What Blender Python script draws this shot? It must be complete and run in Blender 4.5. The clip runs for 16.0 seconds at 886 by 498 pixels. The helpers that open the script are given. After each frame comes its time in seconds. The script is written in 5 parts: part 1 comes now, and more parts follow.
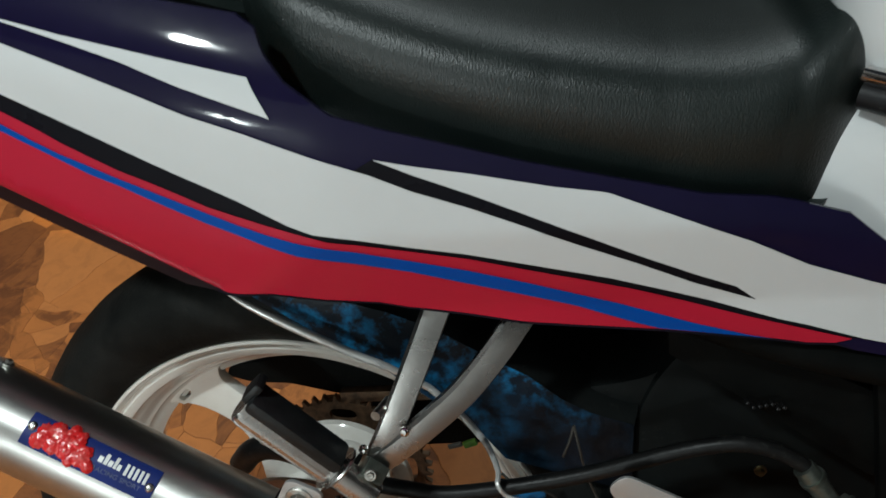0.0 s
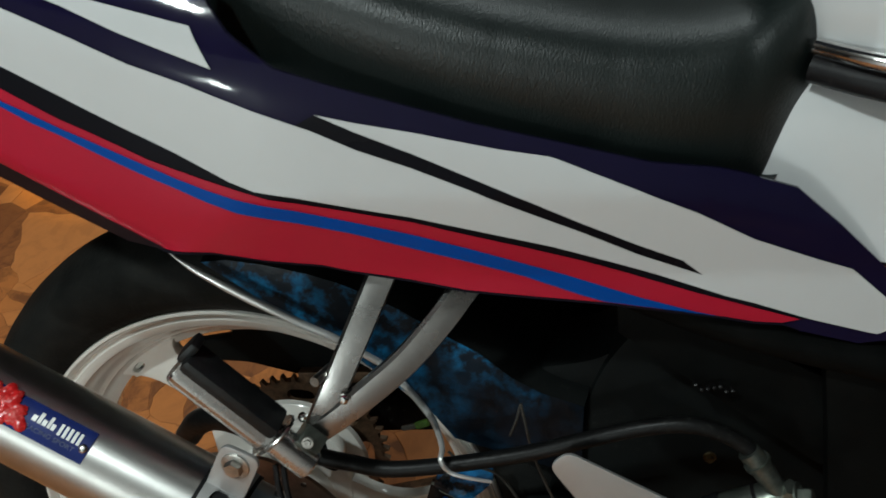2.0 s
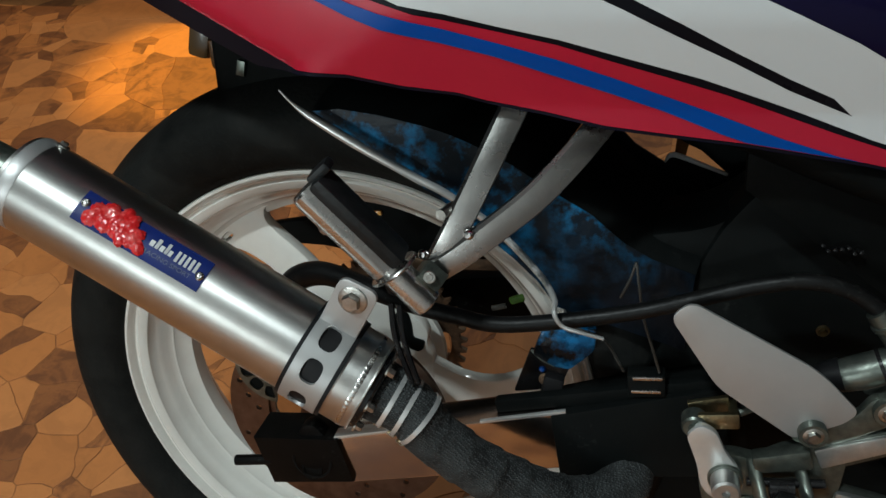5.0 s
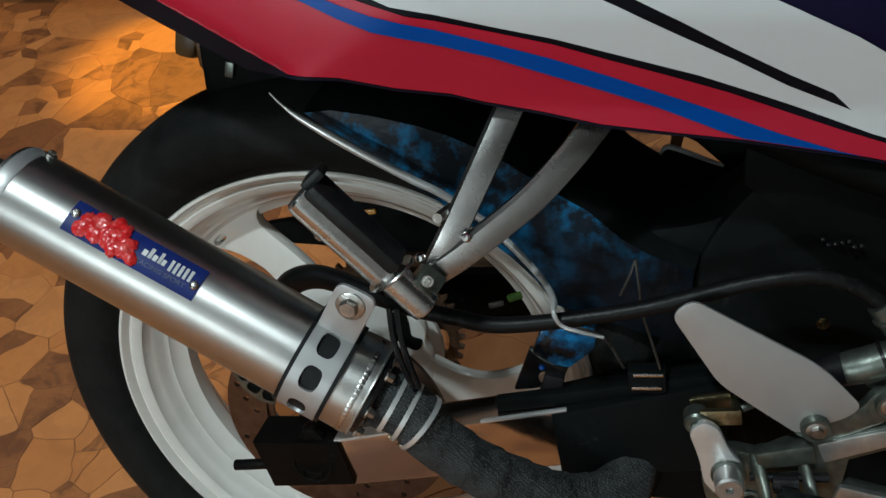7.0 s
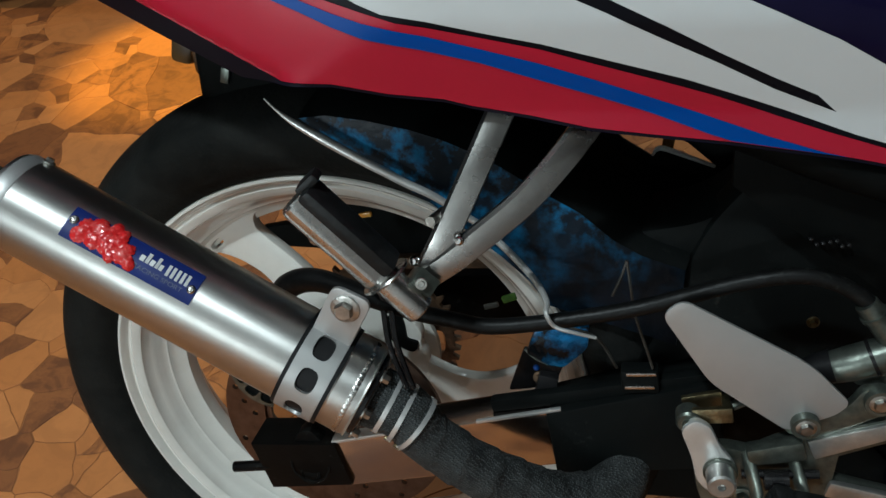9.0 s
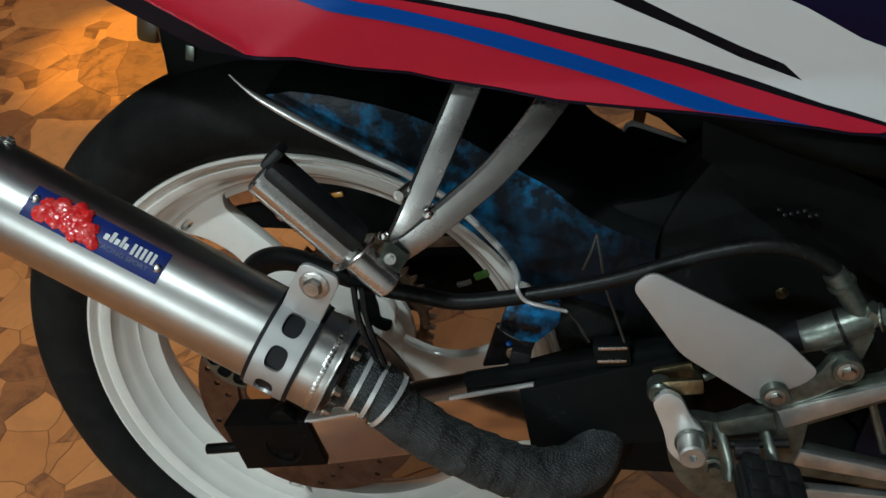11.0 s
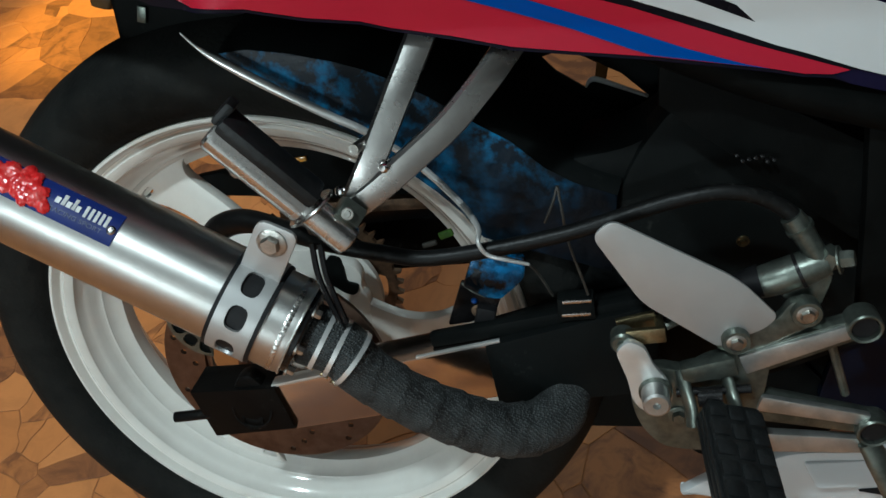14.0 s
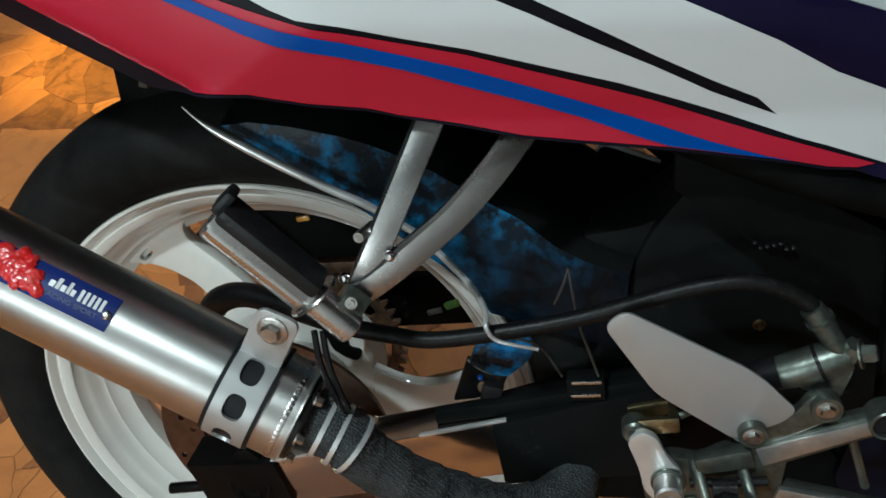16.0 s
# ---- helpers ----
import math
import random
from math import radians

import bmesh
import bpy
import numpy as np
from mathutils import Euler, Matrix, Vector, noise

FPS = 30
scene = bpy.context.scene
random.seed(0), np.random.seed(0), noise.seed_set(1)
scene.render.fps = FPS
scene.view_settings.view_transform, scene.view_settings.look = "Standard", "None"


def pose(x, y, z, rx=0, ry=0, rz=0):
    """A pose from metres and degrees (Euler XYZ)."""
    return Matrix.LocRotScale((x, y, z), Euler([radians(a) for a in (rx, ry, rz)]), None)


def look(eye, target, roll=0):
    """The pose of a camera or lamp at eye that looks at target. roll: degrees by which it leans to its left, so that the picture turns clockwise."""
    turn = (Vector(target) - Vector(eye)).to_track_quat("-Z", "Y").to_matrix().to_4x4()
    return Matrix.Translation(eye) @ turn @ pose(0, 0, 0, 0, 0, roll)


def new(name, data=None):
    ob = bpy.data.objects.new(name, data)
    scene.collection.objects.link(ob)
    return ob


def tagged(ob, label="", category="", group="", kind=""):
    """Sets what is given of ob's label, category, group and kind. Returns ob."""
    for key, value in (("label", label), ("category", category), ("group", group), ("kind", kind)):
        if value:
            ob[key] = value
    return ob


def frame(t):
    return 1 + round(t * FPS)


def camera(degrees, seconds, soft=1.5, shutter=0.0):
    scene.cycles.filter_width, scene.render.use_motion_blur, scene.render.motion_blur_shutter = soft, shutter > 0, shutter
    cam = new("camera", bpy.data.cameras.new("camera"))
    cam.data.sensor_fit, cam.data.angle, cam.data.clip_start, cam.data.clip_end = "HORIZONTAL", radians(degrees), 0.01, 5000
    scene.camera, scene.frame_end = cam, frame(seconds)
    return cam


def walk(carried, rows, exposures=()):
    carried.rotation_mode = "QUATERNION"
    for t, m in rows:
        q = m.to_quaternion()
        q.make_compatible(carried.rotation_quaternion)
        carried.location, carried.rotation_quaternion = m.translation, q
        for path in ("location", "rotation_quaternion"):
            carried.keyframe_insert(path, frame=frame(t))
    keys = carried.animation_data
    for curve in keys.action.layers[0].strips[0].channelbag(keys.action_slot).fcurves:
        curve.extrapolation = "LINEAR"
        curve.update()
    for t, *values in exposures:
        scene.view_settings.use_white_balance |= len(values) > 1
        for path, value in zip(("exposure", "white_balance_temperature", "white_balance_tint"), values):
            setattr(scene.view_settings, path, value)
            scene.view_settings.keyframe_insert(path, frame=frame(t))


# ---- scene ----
# The motorcycle stands on its side stand, leaning away from the camera.
# Its own frame: x forward, y to its left side, z up, origin at the rear axle on the wheel's right flange.
LEAN, AXLE = -14.7, 0.310
BIKE = pose(0, 0, AXLE, LEAN, 0, 0)
MID = 0.05          # the bike's middle plane

cam = camera(56.94, 16.0, 1.5, 0.5)
ROWS = [
    (0.0, 0.2668, -0.5381, 0.5921, 63.59, 4.32, 10.45),
    (0.5, 0.2728, -0.5471, 0.6033, 64.25, 4.67, 9.40),
    (1.0, 0.2749, -0.5557, 0.5873, 64.63, 3.56, 10.11),
    (1.5, 0.3036, -0.5380, 0.5692, 64.80, 2.38, 10.59),
    (2.0, 0.2968, -0.5372, 0.5620, 64.31, 2.26, 11.09),
    (2.5, 0.2655, -0.5608, 0.5331, 63.87, 1.96, 12.30),
    (3.0, 0.2482, -0.5807, 0.4964, 63.74, 0.91, 13.32),
    (3.5, 0.2362, -0.5874, 0.4764, 63.69, 0.09, 13.57),
    (4.0, 0.2329, -0.5874, 0.4772, 63.47, -0.18, 13.77),
    (6.5, 0.2284, -0.5741, 0.4819, 61.95, 1.01, 12.45),
    (7.0, 0.2262, -0.5738, 0.4853, 61.85, 1.10, 12.28),
    (7.5, 0.2274, -0.5781, 0.4870, 61.92, 1.29, 12.30),
    (8.0, 0.2296, -0.5771, 0.4911, 61.94, 1.51, 12.19),
    (8.5, 0.2310, -0.5780, 0.4911, 61.91, 1.58, 12.13),
    (11.0, 0.2383, -0.5779, 0.4812, 60.91, 1.50, 10.44),
    (11.5, 0.2529, -0.5991, 0.4752, 59.44, 2.34, 9.44),
    (12.0, 0.2561, -0.6114, 0.4738, 58.86, 2.87, 9.10),
    (12.5, 0.2609, -0.6046, 0.4742, 58.93, 2.73, 8.82),
    (13.0, 0.2586, -0.5977, 0.4775, 59.08, 2.78, 8.75),
    (13.5, 0.2561, -0.5915, 0.4832, 59.37, 2.81, 8.41),
    (14.0, 0.2523, -0.5803, 0.4652, 59.33, 2.17, 8.48),
    (14.5, 0.2408, -0.5612, 0.4758, 59.52, 2.14, 8.47),
    (15.0, 0.2423, -0.5508, 0.4804, 59.63, 1.68, 8.72),
    (15.5, 0.2498, -0.5422, 0.4865, 59.86, 1.44, 8.46),
    (16.0, 0.2444, -0.5418, 0.4965, 60.31, 1.65, 8.98),
]
walk(cam, [(t, BIKE @ pose(x, y, z, rx, ry, rz)) for t, x, y, z, rx, ry, rz in ROWS], [(0, 0.0, 6300, 5), (1.5, -0.12, 6250, 3), (2.5, -0.28, 6550, 5), (3.5, -0.16, 6800, 8), (4.2, -0.13, 6500, 6),
      (6.5, -0.12, 6000, 3), (8.7, -0.1, 5980, 3), (11.0, -0.05, 6000, 2), (12.0, 0.05, 5850, 1), (15.0, 0.1, 5850, 0), (16.0, 0.14, 5900, 1)])

# ---- light: night, white lamps on the porch and in the yard, warm spots further in ----
world = bpy.data.worlds.new("night")
world.use_nodes = True
world.node_tree.nodes["Background"].inputs["Color"].default_value = (0.55, 0.6, 0.7, 1)
world.node_tree.nodes["Background"].inputs["Strength"].default_value = 0.03
scene.world = world


def lamp(name, kind, m, energy, color, size=0.1, spot=60):
    data = bpy.data.lights.new(name, kind)
    data.energy, data.color = energy, color
    if kind == "AREA":
        data.shape, data.size = "DISK", size
    else:
        data.shadow_soft_size = size
    if kind == "SPOT":
        data.spot_size, data.spot_blend = radians(spot), 0.5
    ob = new(name, data)
    ob.matrix_world = m
    return ob


LAMP = (-0.35, -0.78, 2.42)
PORCH = (-0.80, -2.20, 1.18)
HOUSE = (0.40, 2.00, 2.30)
lamp("ceiling_light", "POINT", Matrix.Translation((LAMP[0], LAMP[1], LAMP[2] - 0.10)), 76, (0.93, 1.0, 1.0), 0.055)
lamp("porch_light", "POINT", Matrix.Translation((PORCH[0], PORCH[1] + 0.12, PORCH[2])), 28, (0.93, 1.0, 1.0), 0.055)
lamp("house_light", "POINT", Matrix.Translation((HOUSE[0], HOUSE[1] - 0.12, HOUSE[2])), 32, (0.93, 1.0, 1.0), 0.08)
lamp("yard_light", "SPOT", look((-1.3, 1.25, 2.4), (-1.2, 1.0, 0)), 62, (1.0, 0.66, 0.34), 0.08, 66)
lamp("doorway_light", "SPOT", look((-1.1, 2.4, 3.2), (-0.82, 1.11, 0)), 760, (1.0, 0.60, 0.05), 0.06, 9.0)


# ---- materials ----
def material(name, a, b=None, rough=0.5, metal=0.0, scale=30.0, bump=0.0, bump_scale=200.0, coat=0.0, rough_var=0.1, stretch=(1, 1, 1), cut=(0.35, 0.65), ior=1.5, spec=0.5):
    """Colour a with patches of b, roughness and relief from noise in metres."""
    m = bpy.data.materials.new(name)
    m.use_nodes = True
    n, l = m.node_tree.nodes, m.node_tree.links
    p = n["Principled BSDF"]
    p.inputs["Metallic"].default_value = metal
    p.inputs["IOR"].default_value = ior
    p.inputs["Specular IOR Level"].default_value = spec
    p.inputs["Coat Weight"].default_value = coat
    p.inputs["Coat Roughness"].default_value = 0.04
    at, mp = n.new("ShaderNodeTexCoord"), n.new("ShaderNodeMapping")
    mp.inputs["Scale"].default_value = stretch
    l.new(at.outputs["Object"], mp.inputs["Vector"])
    big = n.new("ShaderNodeTexNoise")
    big.inputs["Scale"].default_value, big.inputs["Detail"].default_value, big.inputs["Roughness"].default_value = scale, 6, 0.6
    l.new(mp.outputs["Vector"], big.inputs["Vector"])
    ramp = n.new("ShaderNodeMapRange")
    ramp.inputs["From Min"].default_value, ramp.inputs["From Max"].default_value = cut
    l.new(big.outputs["Fac"], ramp.inputs["Value"])
    mix = n.new("ShaderNodeMix")
    mix.data_type = "RGBA"
    mix.inputs["A"].default_value = (*a, 1)
    mix.inputs["B"].default_value = (*(b or [c * 0.85 for c in a]), 1)
    l.new(ramp.outputs["Result"], mix.inputs["Factor"])
    l.new(mix.outputs["Result"], p.inputs["Base Color"])
    rr = n.new("ShaderNodeMapRange")
    rr.inputs["To Min"].default_value, rr.inputs["To Max"].default_value = max(0.02, rough - rough_var * 0.5), min(1, rough + rough_var * 0.5)
    l.new(big.outputs["Fac"], rr.inputs["Value"])
    l.new(rr.outputs["Result"], p.inputs["Roughness"])
    if bump:
        fine, bp = n.new("ShaderNodeTexNoise"), n.new("ShaderNodeBump")
        fine.inputs["Scale"].default_value, fine.inputs["Detail"].default_value = bump_scale, 3
        l.new(mp.outputs["Vector"], fine.inputs["Vector"])
        bp.inputs["Strength"].default_value, bp.inputs["Distance"].default_value = bump, 0.002
        l.new(fine.outputs["Fac"], bp.inputs["Height"])
        l.new(bp.outputs["Normal"], p.inputs["Normal"])
    return m


def stone_material(name, island):
    """Polished brown-orange stone: one tone a piece, cloudy veins within it."""
    m = material(name, (0.5, 0.2, 0.06), (0.4, 0.15, 0.045), rough=0.55, scale=9, bump=0.08, bump_scale=60, rough_var=0.2, spec=0.35)
    n, l = m.node_tree.nodes, m.node_tree.links
    p = n["Principled BSDF"]
    src = n.new("ShaderNodeNewGeometry") if island else n.new("ShaderNodeObjectInfo")
    tone = n.new("ShaderNodeValToRGB")
    e = tone.color_ramp.elements
    e[0].position, e[0].color = 0.0, (0.24, 0.090, 0.034, 1)
    e[1].position, e[1].color = 1.0, (0.60, 0.250, 0.085, 1)
    for at, c in ((0.20, (0.32, 0.122, 0.043, 1)), (0.34, (0.41, 0.155, 0.050, 1)), (0.50, (0.50, 0.192, 0.058, 1)), (0.75, (0.55, 0.215, 0.066, 1))):
        k = e.new(at)
        k.color = c
    chance = src.outputs["Random Per Island" if island else "Random"]
    l.new(chance, tone.inputs["Fac"])
    mottled = n.new("ShaderNodeMapRange")             # brown pieces are cloudy, clean orange ones hardly
    mottled.inputs["From Min"].default_value, mottled.inputs["From Max"].default_value = 0.56, 0.46
    mottled.inputs["To Min"].default_value, mottled.inputs["To Max"].default_value = 0.22, 1.0
    l.new(chance, mottled.inputs["Value"])
    geo, total = n.new("ShaderNodeNewGeometry"), None
    for size, wave, lo, hi, most in ((13, 1.4, 0.46, 0.60, 0.80), (42, 0.8, 0.50, 0.70, 0.50)):
        cloud, rng = n.new("ShaderNodeTexNoise"), n.new("ShaderNodeMapRange")
        cloud.inputs["Scale"].default_value, cloud.inputs["Detail"].default_value, cloud.inputs["Distortion"].default_value = size, 8, wave
        cloud.inputs["Roughness"].default_value = 0.6
        l.new(geo.outputs["Position"], cloud.inputs["Vector"])
        rng.inputs["From Min"].default_value, rng.inputs["From Max"].default_value, rng.inputs["To Max"].default_value = lo, hi, most
        l.new(cloud.outputs["Fac"], rng.inputs["Value"])
        if total is None:
            total = rng
        else:
            both, scaled = n.new("ShaderNodeMath"), n.new("ShaderNodeMath")
            both.operation, scaled.operation = "MAXIMUM", "MULTIPLY"
            l.new(total.outputs["Result"], both.inputs[0])
            l.new(rng.outputs["Result"], both.inputs[1])
            l.new(both.outputs["Value"], scaled.inputs[0])
            l.new(mottled.outputs["Result"], scaled.inputs[1])
    dark = n.new("ShaderNodeMix")
    dark.data_type = "RGBA"
    dark.inputs["B"].default_value = (0.135, 0.050, 0.023, 1)
    l.new(scaled.outputs["Value"], dark.inputs["Factor"])
    l.new(tone.outputs["Color"], dark.inputs["A"])
    l.new(dark.outputs["Result"], p.inputs["Base Color"])
    return m


def wrap_material(name):
    """Woven glass-fibre heat wrap: small knots of thread, dusty in patches."""
    m = material(name, (0.005, 0.0060, 0.0064), (0.125, 0.137, 0.138), rough=0.75, scale=60)
    n, l = m.node_tree.nodes, m.node_tree.links
    p = n["Principled BSDF"]
    mp, knot, bp = n.new("ShaderNodeMapping"), n.new("ShaderNodeTexVoronoi"), n.new("ShaderNodeBump")
    mp.inputs["Rotation"].default_value, mp.inputs["Scale"].default_value = (0, 0.55, 0), (1.0, 1.0, 1.7)
    l.new(n["Texture Coordinate"].outputs["Object"], mp.inputs["Vector"])
    l.new(mp.outputs["Vector"], knot.inputs["Vector"])
    knot.inputs["Scale"].default_value, knot.inputs["Randomness"].default_value = 440, 0.45
    mix = p.inputs["Base Color"].links[0].from_node
    top, patchy = n.new("ShaderNodeMapRange"), n.new("ShaderNodeMath")
    top.inputs["From Min"].default_value, top.inputs["From Max"].default_value = 0.52, 0.10
    l.new(knot.outputs["Distance"], top.inputs["Value"])
    patchy.operation = "MULTIPLY_ADD"
    l.new(top.outputs["Result"], patchy.inputs[0])
    patchy.inputs[1].default_value = 0.75
    dust = n.new("ShaderNodeMath")
    dust.operation, dust.inputs[1].default_value = "MULTIPLY", 0.3
    l.new(mix.inputs["Factor"].links[0].from_socket, dust.inputs[0])
    l.new(dust.outputs["Value"], patchy.inputs[2])
    l.new(patchy.outputs["Value"], mix.inputs["Factor"])
    bp.inputs["Strength"].default_value, bp.inputs["Distance"].default_value = 1.0, 0.0014
    l.new(top.outputs["Result"], bp.inputs["Height"])
    l.new(bp.outputs["Normal"], p.inputs["Normal"])
    return m


def spun(name, rough):
    """Aluminium turned on a lathe: fine rings round the object's z axis draw the highlight out along it."""
    m = material(name, (0.72, 0.715, 0.69), (0.66, 0.655, 0.63), rough, 1.0, scale=60, rough_var=0.08)
    n, l = m.node_tree.nodes, m.node_tree.links
    p, tan = n["Principled BSDF"], n.new("ShaderNodeTangent")
    tan.direction_type, tan.axis = "RADIAL", "Z"
    l.new(tan.outputs["Tangent"], p.inputs["Tangent"])
    p.inputs["Anisotropic"].default_value, p.inputs["Anisotropic Rotation"].default_value = 0.75, 0.25
    mp, fine, bp = n.new("ShaderNodeMapping"), n.new("ShaderNodeTexNoise"), n.new("ShaderNodeBump")
    mp.inputs["Scale"].default_value = (1, 1, 40)
    l.new(n["Texture Coordinate"].outputs["Object"], mp.inputs["Vector"])
    l.new(mp.outputs["Vector"], fine.inputs["Vector"])
    fine.inputs["Scale"].default_value = 30
    bp.inputs["Strength"].default_value, bp.inputs["Distance"].default_value = 0.06, 0.001
    l.new(fine.outputs["Fac"], bp.inputs["Height"])
    l.new(bp.outputs["Normal"], p.inputs["Normal"])
    return m


def scuffed(name):
    """Black plastic with scratchy remains of blue paint, thickest along the crest and towards the back."""
    m = material(name, (0.002, 0.0035, 0.006), (0.007, 0.19, 0.43), 0.42, scale=60, bump=0.35, bump_scale=150, rough_var=0.3, cut=(0.46, 0.64), spec=0.22)
    n, l = m.node_tree.nodes, m.node_tree.links
    mix = n["Principled BSDF"].inputs["Base Color"].links[0].from_node
    fac = mix.inputs["Factor"].links[0].from_socket

    def calc(op, a, b, c=None):
        k = n.new("ShaderNodeMath")
        k.operation = op
        for i, v in enumerate((a, b, c)):
            if v is None:
                continue
            if isinstance(v, (int, float)):
                k.inputs[i].default_value = v
            else:
                l.new(v, k.inputs[i])
        return k.outputs["Value"]

    sep = n.new("ShaderNodeSeparateXYZ")
    l.new(n["Texture Coordinate"].outputs["Object"], sep.inputs["Vector"])
    x, z = sep.outputs["X"], sep.outputs["Z"]
    crest = calc("SUBTRACT", 0.297, calc("MULTIPLY", calc("MULTIPLY_ADD", x, 1.35, 0.05), x))
    below = calc("SUBTRACT", crest, z)
    rims, back = n.new("ShaderNodeMapRange"), n.new("ShaderNodeMapRange")
    for r, lo, hi, a, b in ((rims, 0.0, 0.030, 1.0, 0.10), (back, 0.06, 0.20, 1.0, 0.10)):
        r.inputs["From Min"].default_value, r.inputs["From Max"].default_value = lo, hi
        r.inputs["To Min"].default_value, r.inputs["To Max"].default_value = a, b
    l.new(below, rims.inputs["Value"])
    l.new(x, back.inputs["Value"])
    wear = calc("MAXIMUM", rims.outputs["Result"], back.outputs["Result"])
    worn = n.new("ShaderNodeMapRange")
    worn.inputs["From Min"].default_value, worn.inputs["From Max"].default_value = 0.20, 0.265
    worn.inputs["To Min"].default_value, worn.inputs["To Max"].default_value = 1.0, 0.03
    l.new(x, worn.inputs["Value"])
    haze = calc("MULTIPLY", calc("MULTIPLY_ADD", fac, wear, 0.03), worn.outputs["Result"])
    l.new(haze, mix.inputs["Factor"])
    return m


def dusty(m, most, color=(0.085, 0.088, 0.078)):
    """Road dust and flecks of old mud, in patches."""
    n, l = m.node_tree.nodes, m.node_tree.links
    p, at = n["Principled BSDF"], n["Texture Coordinate"]
    old, cover = p.inputs["Base Color"].links[0].from_socket, None
    for size, detail, lo, hi in ((14, 4, 0.48, 0.60), (210, 5, 0.60, 0.72)):
        t, r = n.new("ShaderNodeTexNoise"), n.new("ShaderNodeMapRange")
        t.inputs["Scale"].default_value, t.inputs["Detail"].default_value = size, detail
        r.inputs["From Min"].default_value, r.inputs["From Max"].default_value = lo, hi
        l.new(at.outputs["Object"], t.inputs["Vector"])
        l.new(t.outputs["Fac"], r.inputs["Value"])
        if cover is None:
            cover = r
        else:
            mul, part_of = n.new("ShaderNodeMath"), n.new("ShaderNodeMath")
            mul.operation = part_of.operation = "MULTIPLY"
            l.new(cover.outputs["Result"], mul.inputs[0])
            l.new(r.outputs["Result"], mul.inputs[1])
            l.new(mul.outputs["Value"], part_of.inputs[0])
            part_of.inputs[1].default_value = most
    mix = n.new("ShaderNodeMix")
    mix.data_type = "RGBA"
    mix.inputs["B"].default_value = (*color, 1)
    l.new(part_of.outputs["Value"], mix.inputs["Factor"])
    l.new(old, mix.inputs["A"])
    l.new(mix.outputs["Result"], p.inputs["Base Color"])
    return m


WHITE = material("white_gloss_paint", (0.64, 0.65, 0.655), (0.61, 0.62, 0.62), 0.12, coat=0.2, scale=8, bump=0.004, bump_scale=15)
NAVY = material("navy_gloss_paint", (0.0070, 0.0055, 0.024), (0.0090, 0.0070, 0.029), 0.07, coat=0.0, scale=12, bump=0.002, bump_scale=15, spec=0.16)
DEEP_BLUE = material("deep_blue_paint", (0.0022, 0.0060, 0.0170), (0.0030, 0.0075, 0.0200), 0.2, scale=12, bump=0.002, bump_scale=15, spec=0.16)
RED = material("red_gloss_vinyl", (0.46, 0.011, 0.036), (0.43, 0.010, 0.033), 0.14, scale=10, bump=0.004, bump_scale=18, spec=0.45)
BLUE = material("blue_gloss_vinyl", (0.001, 0.062, 0.33), (0.001, 0.056, 0.29), 0.26, scale=10, spec=0.2)
BLACK_VINYL = material("black_gloss_vinyl", (0.006, 0.006, 0.009), None, 0.28, scale=14, spec=0.10)
TRIM = material("dark_trim_plastic", (0.007, 0.006, 0.013), None, 0.4, scale=14, spec=0.12)
LEATHER = material("black_vinyl_leather", (0.0040, 0.0080, 0.0074), (0.0066, 0.0115, 0.0105), 0.43, scale=14, bump=0.26, bump_scale=560, stretch=(1.9, 0.7, 0.7), spec=0.6, rough_var=0.10)
RUBBER = material("tyre_rubber", (0.0100, 0.0108, 0.0104), (0.0165, 0.0168, 0.0155), 0.62, scale=45, bump=0.35, bump_scale=240, rough_var=0.25, spec=0.08)
PAD_RUBBER = material("pad_rubber", (0.007, 0.008, 0.0085), (0.012, 0.013, 0.0135), 0.45, scale=70, bump=0.2, bump_scale=300, rough_var=0.3, spec=0.3)
PEG_RUBBER = material("peg_rubber", (0.006, 0.0070, 0.0075), (0.011, 0.0120, 0.0125), 0.40, scale=70, bump=0.3, bump_scale=420, rough_var=0.3)
HOSE = material("black_hose_rubber", (0.004, 0.004, 0.004), (0.007, 0.007, 0.007), 0.42, scale=40, bump=0.2, bump_scale=200, rough_var=0.3, spec=0.2)
PLASTIC = material("black_plastic", (0.007, 0.007, 0.008), (0.012, 0.012, 0.013), 0.5, scale=30, bump=0.12, bump_scale=260, rough_var=0.25, spec=0.2)
SOOTY = material("greasy_black_paint", (0.0028, 0.0028, 0.0028), (0.0050, 0.0046, 0.0042), 0.42, scale=60, bump=0.10, bump_scale=160, rough_var=0.3, spec=0.08)
GLOSS_BLACK = material("black_enamel", (0.006, 0.006, 0.007), (0.011, 0.010, 0.010), 0.25, scale=40, bump=0.1, bump_scale=120, rough_var=0.2, spec=0.3)
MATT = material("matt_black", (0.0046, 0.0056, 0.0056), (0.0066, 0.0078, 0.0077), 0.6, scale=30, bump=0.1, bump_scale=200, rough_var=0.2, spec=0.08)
RIM_WHITE = material("white_wheel_enamel", (0.80, 0.79, 0.74), (0.72, 0.70, 0.65), 0.10, scale=26, coat=0.8, bump=0.08, bump_scale=45, cut=(0.45, 0.8))
ALU = material("brushed_aluminium", (0.66, 0.65, 0.63), (0.58, 0.57, 0.55), 0.27, 1.0, scale=60, bump=0.06, bump_scale=420, rough_var=0.14)
CAN = spun("spun_aluminium", 0.45)
PLATE_ALU = material("anodised_aluminium", (0.52, 0.52, 0.515), (0.47, 0.47, 0.465), 0.42, 0.65, scale=16, bump=0.03, bump_scale=500, rough_var=0.08)
